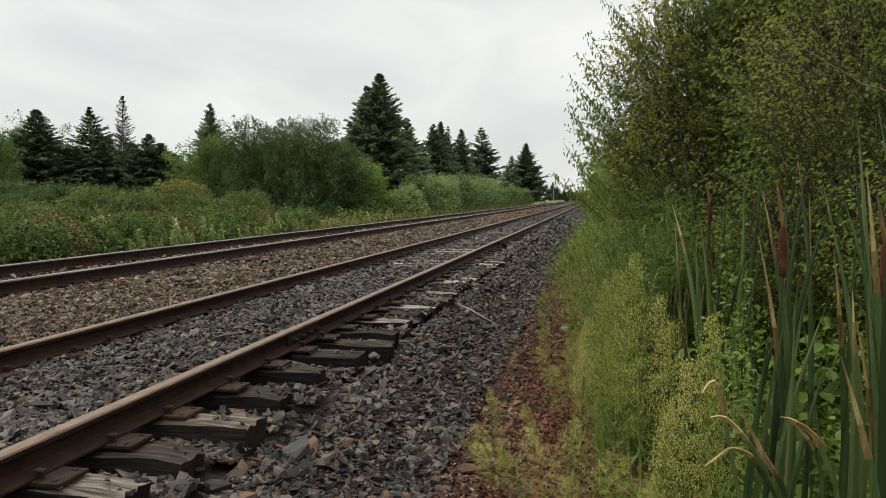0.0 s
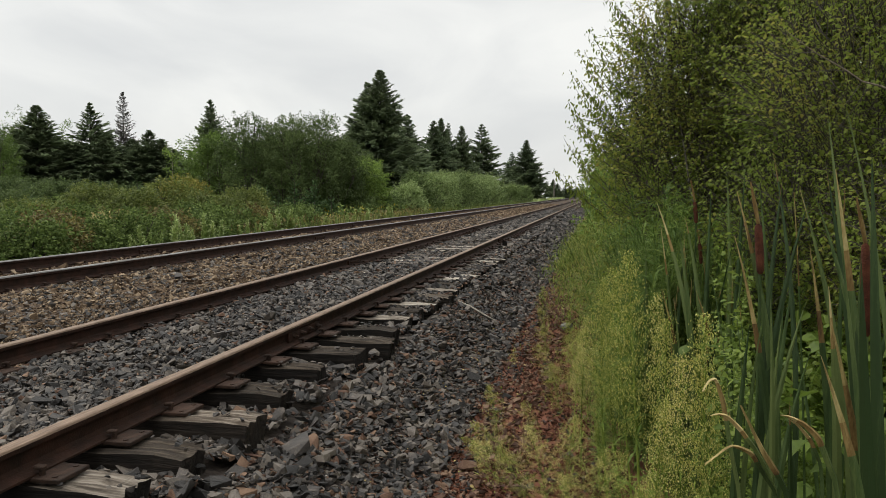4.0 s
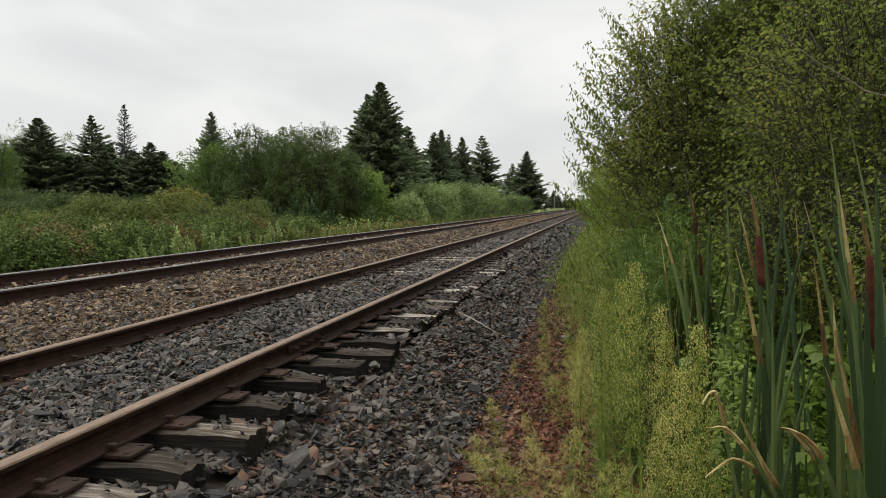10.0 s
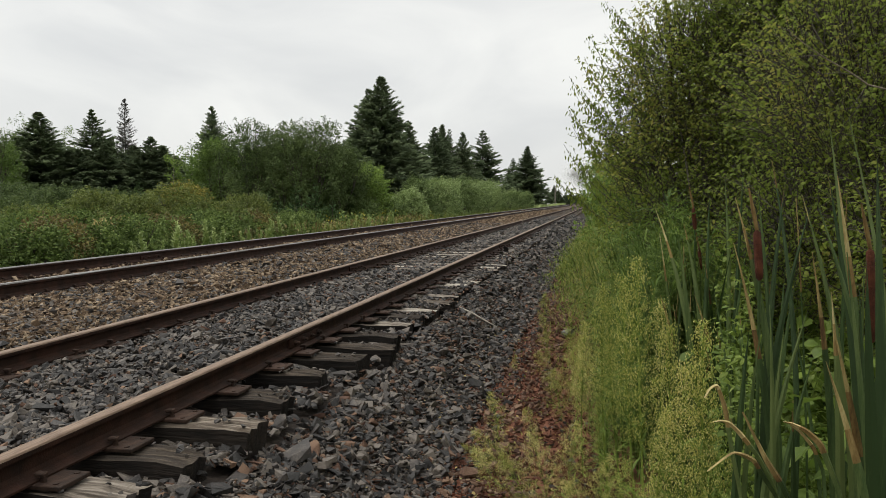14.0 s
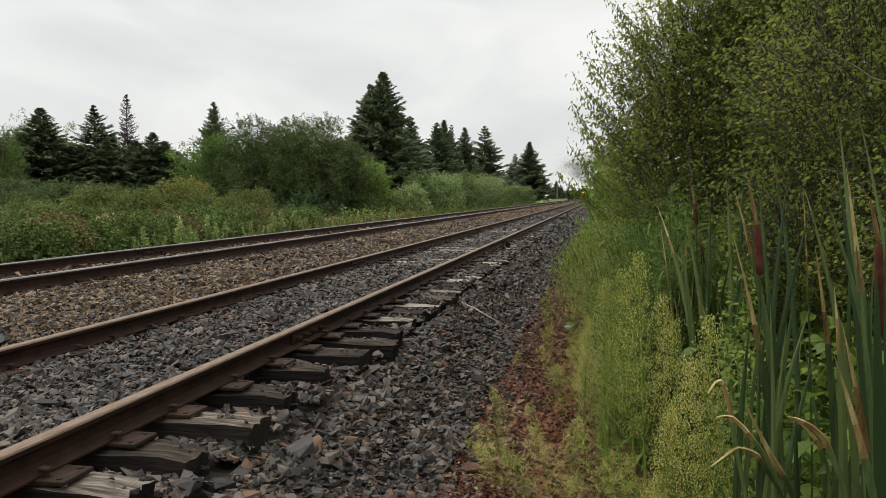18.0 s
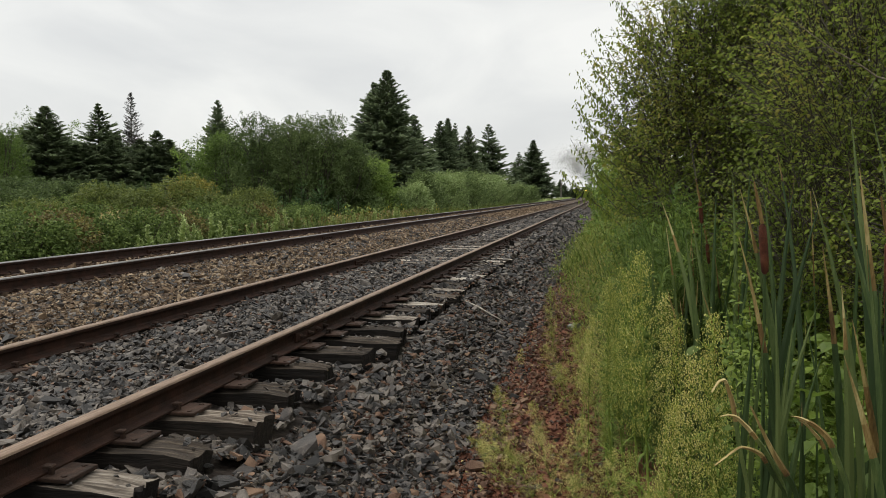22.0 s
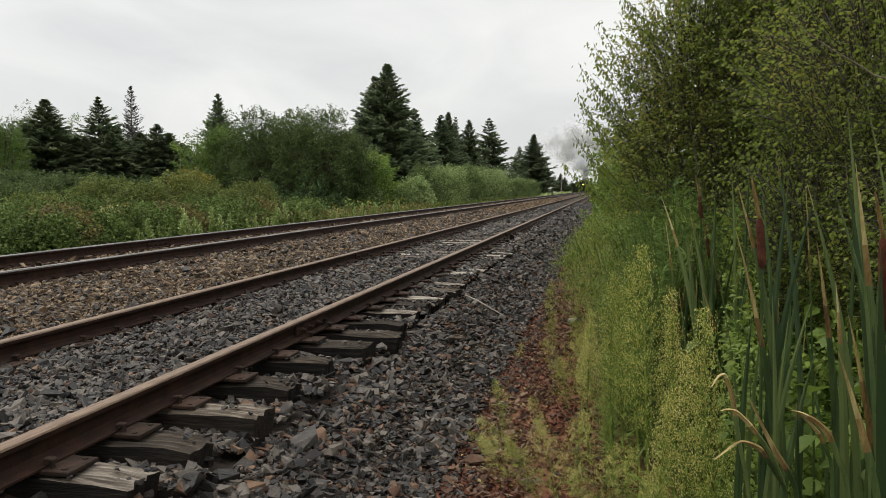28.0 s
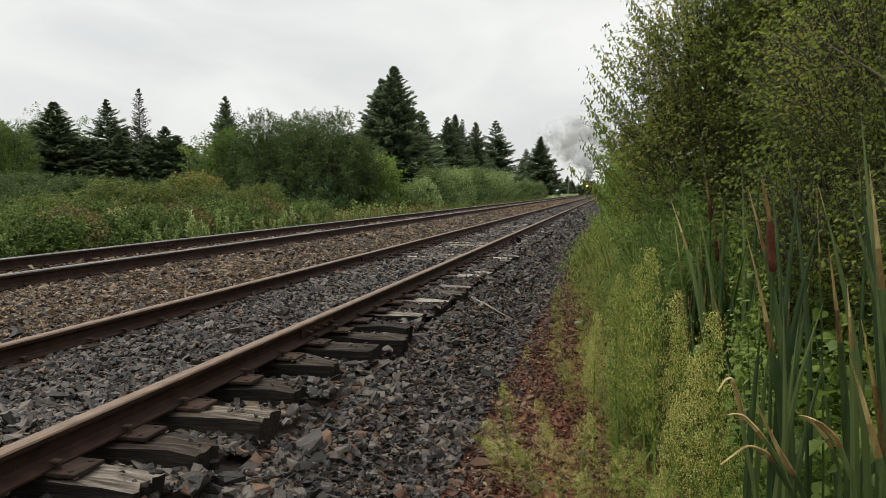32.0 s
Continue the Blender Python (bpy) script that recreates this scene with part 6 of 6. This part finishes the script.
def coach(name, label, mat, length, top):
    ob = empty(name, label, "rail car", pose(TRAIN_X, 380, MAIN_Z + RAIL_H), "cars of the train")
    bm = bmesh.new()
    box(bm, -1.45, 1.45, 0, length, 1.0, top, 0.12)
    body = part("body", bm, mat, ob)
    bm = bmesh.new()
    box(bm, -1.5, 1.5, -0.1, length + 0.1, top, top + 0.12, 0.04)
    part("roof", bm, IRON, ob)
    wheels = [wheel(ob, 0.45, x, y) for y in (1.5, 3.0, length - 3.0, length - 1.5) for x in (-0.75, 0.75)]
    if length > 12:
        for i in range(8):
            for x in (-1.46, 1.46):
                bm = bmesh.new()
                box(bm, x - 0.02, x + 0.02, 1.6 + i * 1.9, 2.7 + i * 1.9, 2.2, 3.1)
                part("window", bm, GLASS, body)
    return ob, wheels


LOCO, LOCO_WHEELS = locomotive()
TENDER, TENDER_WHEELS = coach("tender", "black coal tender behind the locomotive", IRON, 8.0, 3.2)
COACHES = [coach("passenger_coach", "dark red passenger coach of the train", COACH, 18.0, 3.7) for _ in range(2)]


def puff(seed, size, color, alpha):
    """A billow of loose rounded flakes of vapour."""
    r = np.random.default_rng(seed)
    n = 46
    core = r.normal(0, 0.3, (n, 3)) * size * (1, 1, 0.85)
    base = bmesh.new()
    bmesh.ops.create_icosphere(base, subdivisions=3, radius=1.0)
    base.verts.index_update()
    v = np.array([q.co[:] for q in base.verts])
    f = np.array([[q.index for q in fc.verts] for fc in base.faces])
    base.free()
    half = v[:, 1] < 0.1
    f = f[half[f].all(1)]
    v = v * (1 + 0.1 * np.sin(v[:, :1] * 5 + v[:, 2:] * 4))
    s = size * r.uniform(0.25, 0.5, n)
    ob = link("smoke_puff", tri_mesh("smoke_puff", *strew([(v, f)], core, turns(r.normal(0, 0.3, n)), s), True), vapour("vapour", color, alpha * 0.72, size * 1.15))
    return tagged(ob, "soft grey billow of smoke drifting above the locomotive", "smoke", "smoke of the locomotive")


# each billow: where it stands over the stack at the end, how it grows away from it, its size
PUFFS = []
for i, (dx, dy, dz, size, tone, alpha) in enumerate([
        (0.0, 1, 5.0, 0.9, SOOT, 0.6), (0.2, 1.5, 6.4, 1.3, SOOT, 0.45), (0.6, 2, 8.2, 2.0, SOOT, 0.25), (0.0, 3, 10.2, 3.0, STEAM, 0.22), (-2.2, 4, 11.2, 3.2, STEAM, 0.22), (1.8, 5, 13.0, 3.6, STEAM, 0.22), (-1.0, 6, 14.0, 3.8, STEAM, 0.2),
        (-5.0, 8, 13.0, 4.0, SMOKE, 0.16), (-4.5, 10, 17.5, 5.0, SMOKE, 0.17), (0.0, 10, 18.5, 5.0, SMOKE, 0.17), (-8.5, 14, 15.5, 4.6, SMOKE, 0.11), (-4.0, 16, 22.5, 5.0, SMOKE, 0.13), (-9.5, 20, 20.5, 5.0, SMOKE, 0.08), (4, 12, 17, 5.0, SMOKE, 0.14), (3, 16, 23, 5.5, SMOKE, 0.12), (-14, 24, 19, 5.5, SMOKE, 0.05)]):
    PUFFS.append((puff(800 + i, size * 1.25, tone, alpha), dx, dy, dz))


def motions():
    """The train comes on along the main line, its smoke rises and drifts, the plants sway."""
    times = [0.1 * i for i in range(321)]
    front = lambda t: 230.0 + 7.0 * (32.0 - t)
    whole = [0.0, 8.0, 16.0, 24.0, 32.0]
    z = MAIN_Z + RAIL_H
    walk(LOCO, [(t, pose(TRAIN_X, front(t), z)) for t in whole])
    walk(TENDER, [(t, pose(TRAIN_X, front(t) + 12.6, z)) for t in whole])
    for k, (car, _) in enumerate(COACHES):
        walk(car, [(t, pose(TRAIN_X, front(t) + 21.4 + 18.8 * k, z)) for t in whole])
    for group in (LOCO_WHEELS, TENDER_WHEELS, *[w for _, w in COACHES]):
        for ob in group:
            at = ob.matrix_basis.translation.copy()
            turn = math.degrees(7.0 / max(0.3, at.z - 0.02))
            walk(ob, [(t, pose(at.x, at.y, at.z, turn * t)) for t in times])
    for k, (ob, dx, dy, dz) in enumerate(PUFFS):
        rows = []
        for t in [2.0 * i for i in range(17)]:
            grow = 0.45 + 0.55 * t / 32.0
            lift = 1.0 if dz < 8 else grow
            rows.append((t, pose(TRAIN_X + dx * grow + 9.0 * (1 - t / 32.0) ** 1.5, front(t) + 1 + dy * grow, z + 4.1 + (dz - 5.0) * lift + 0.25 * math.sin(t * 0.7 + k), 0, 0, 6 * math.sin(t * 0.25 + k))))
        walk(ob, rows)
    for ob, x, y, m, seed in CATTAILS:
        rows = []
        for i in range(65):
            t = 0.5 * i
            gust = 0.5 + 0.9 * math.exp(-t / 2.0)
            a = gust * (0.7 * math.sin(t * 1.9 + x * 4) + 0.4 * math.sin(t * 3.3 + seed)) + 1.6 * math.exp(-t / 1.6)
            rows.append((t, m @ pose(0, 0, 0, 0.4 * a, a, 0)))
        walk(ob, rows)
    for ob, x, y, m in WEEDS:
        place = Matrix.Translation(m.translation)
        rest = place.inverted() @ m
        still = rest.to_quaternion().to_matrix().to_4x4()
        walk(ob, [(t, place @ pose(0, 0, 0, 0.5 * math.sin(t * 2.1 + x * 5), 0.8 * math.sin(t * 1.7 + y * 3) + 0.9 * math.exp(-t / 1.6), 0) @ still) for t in [0.5 * i for i in range(65)]])
    for k, ob in enumerate(THICKET):
        m = ob.matrix_basis.copy()
        walk(ob, [(t, m @ pose(0, 0, 0, 0.1 * math.sin(t * 1.3 + k), 0.22 * math.sin(t * 1.6 + k * 2), 0)) for t in [0.5 * i for i in range(65)]])


motions()
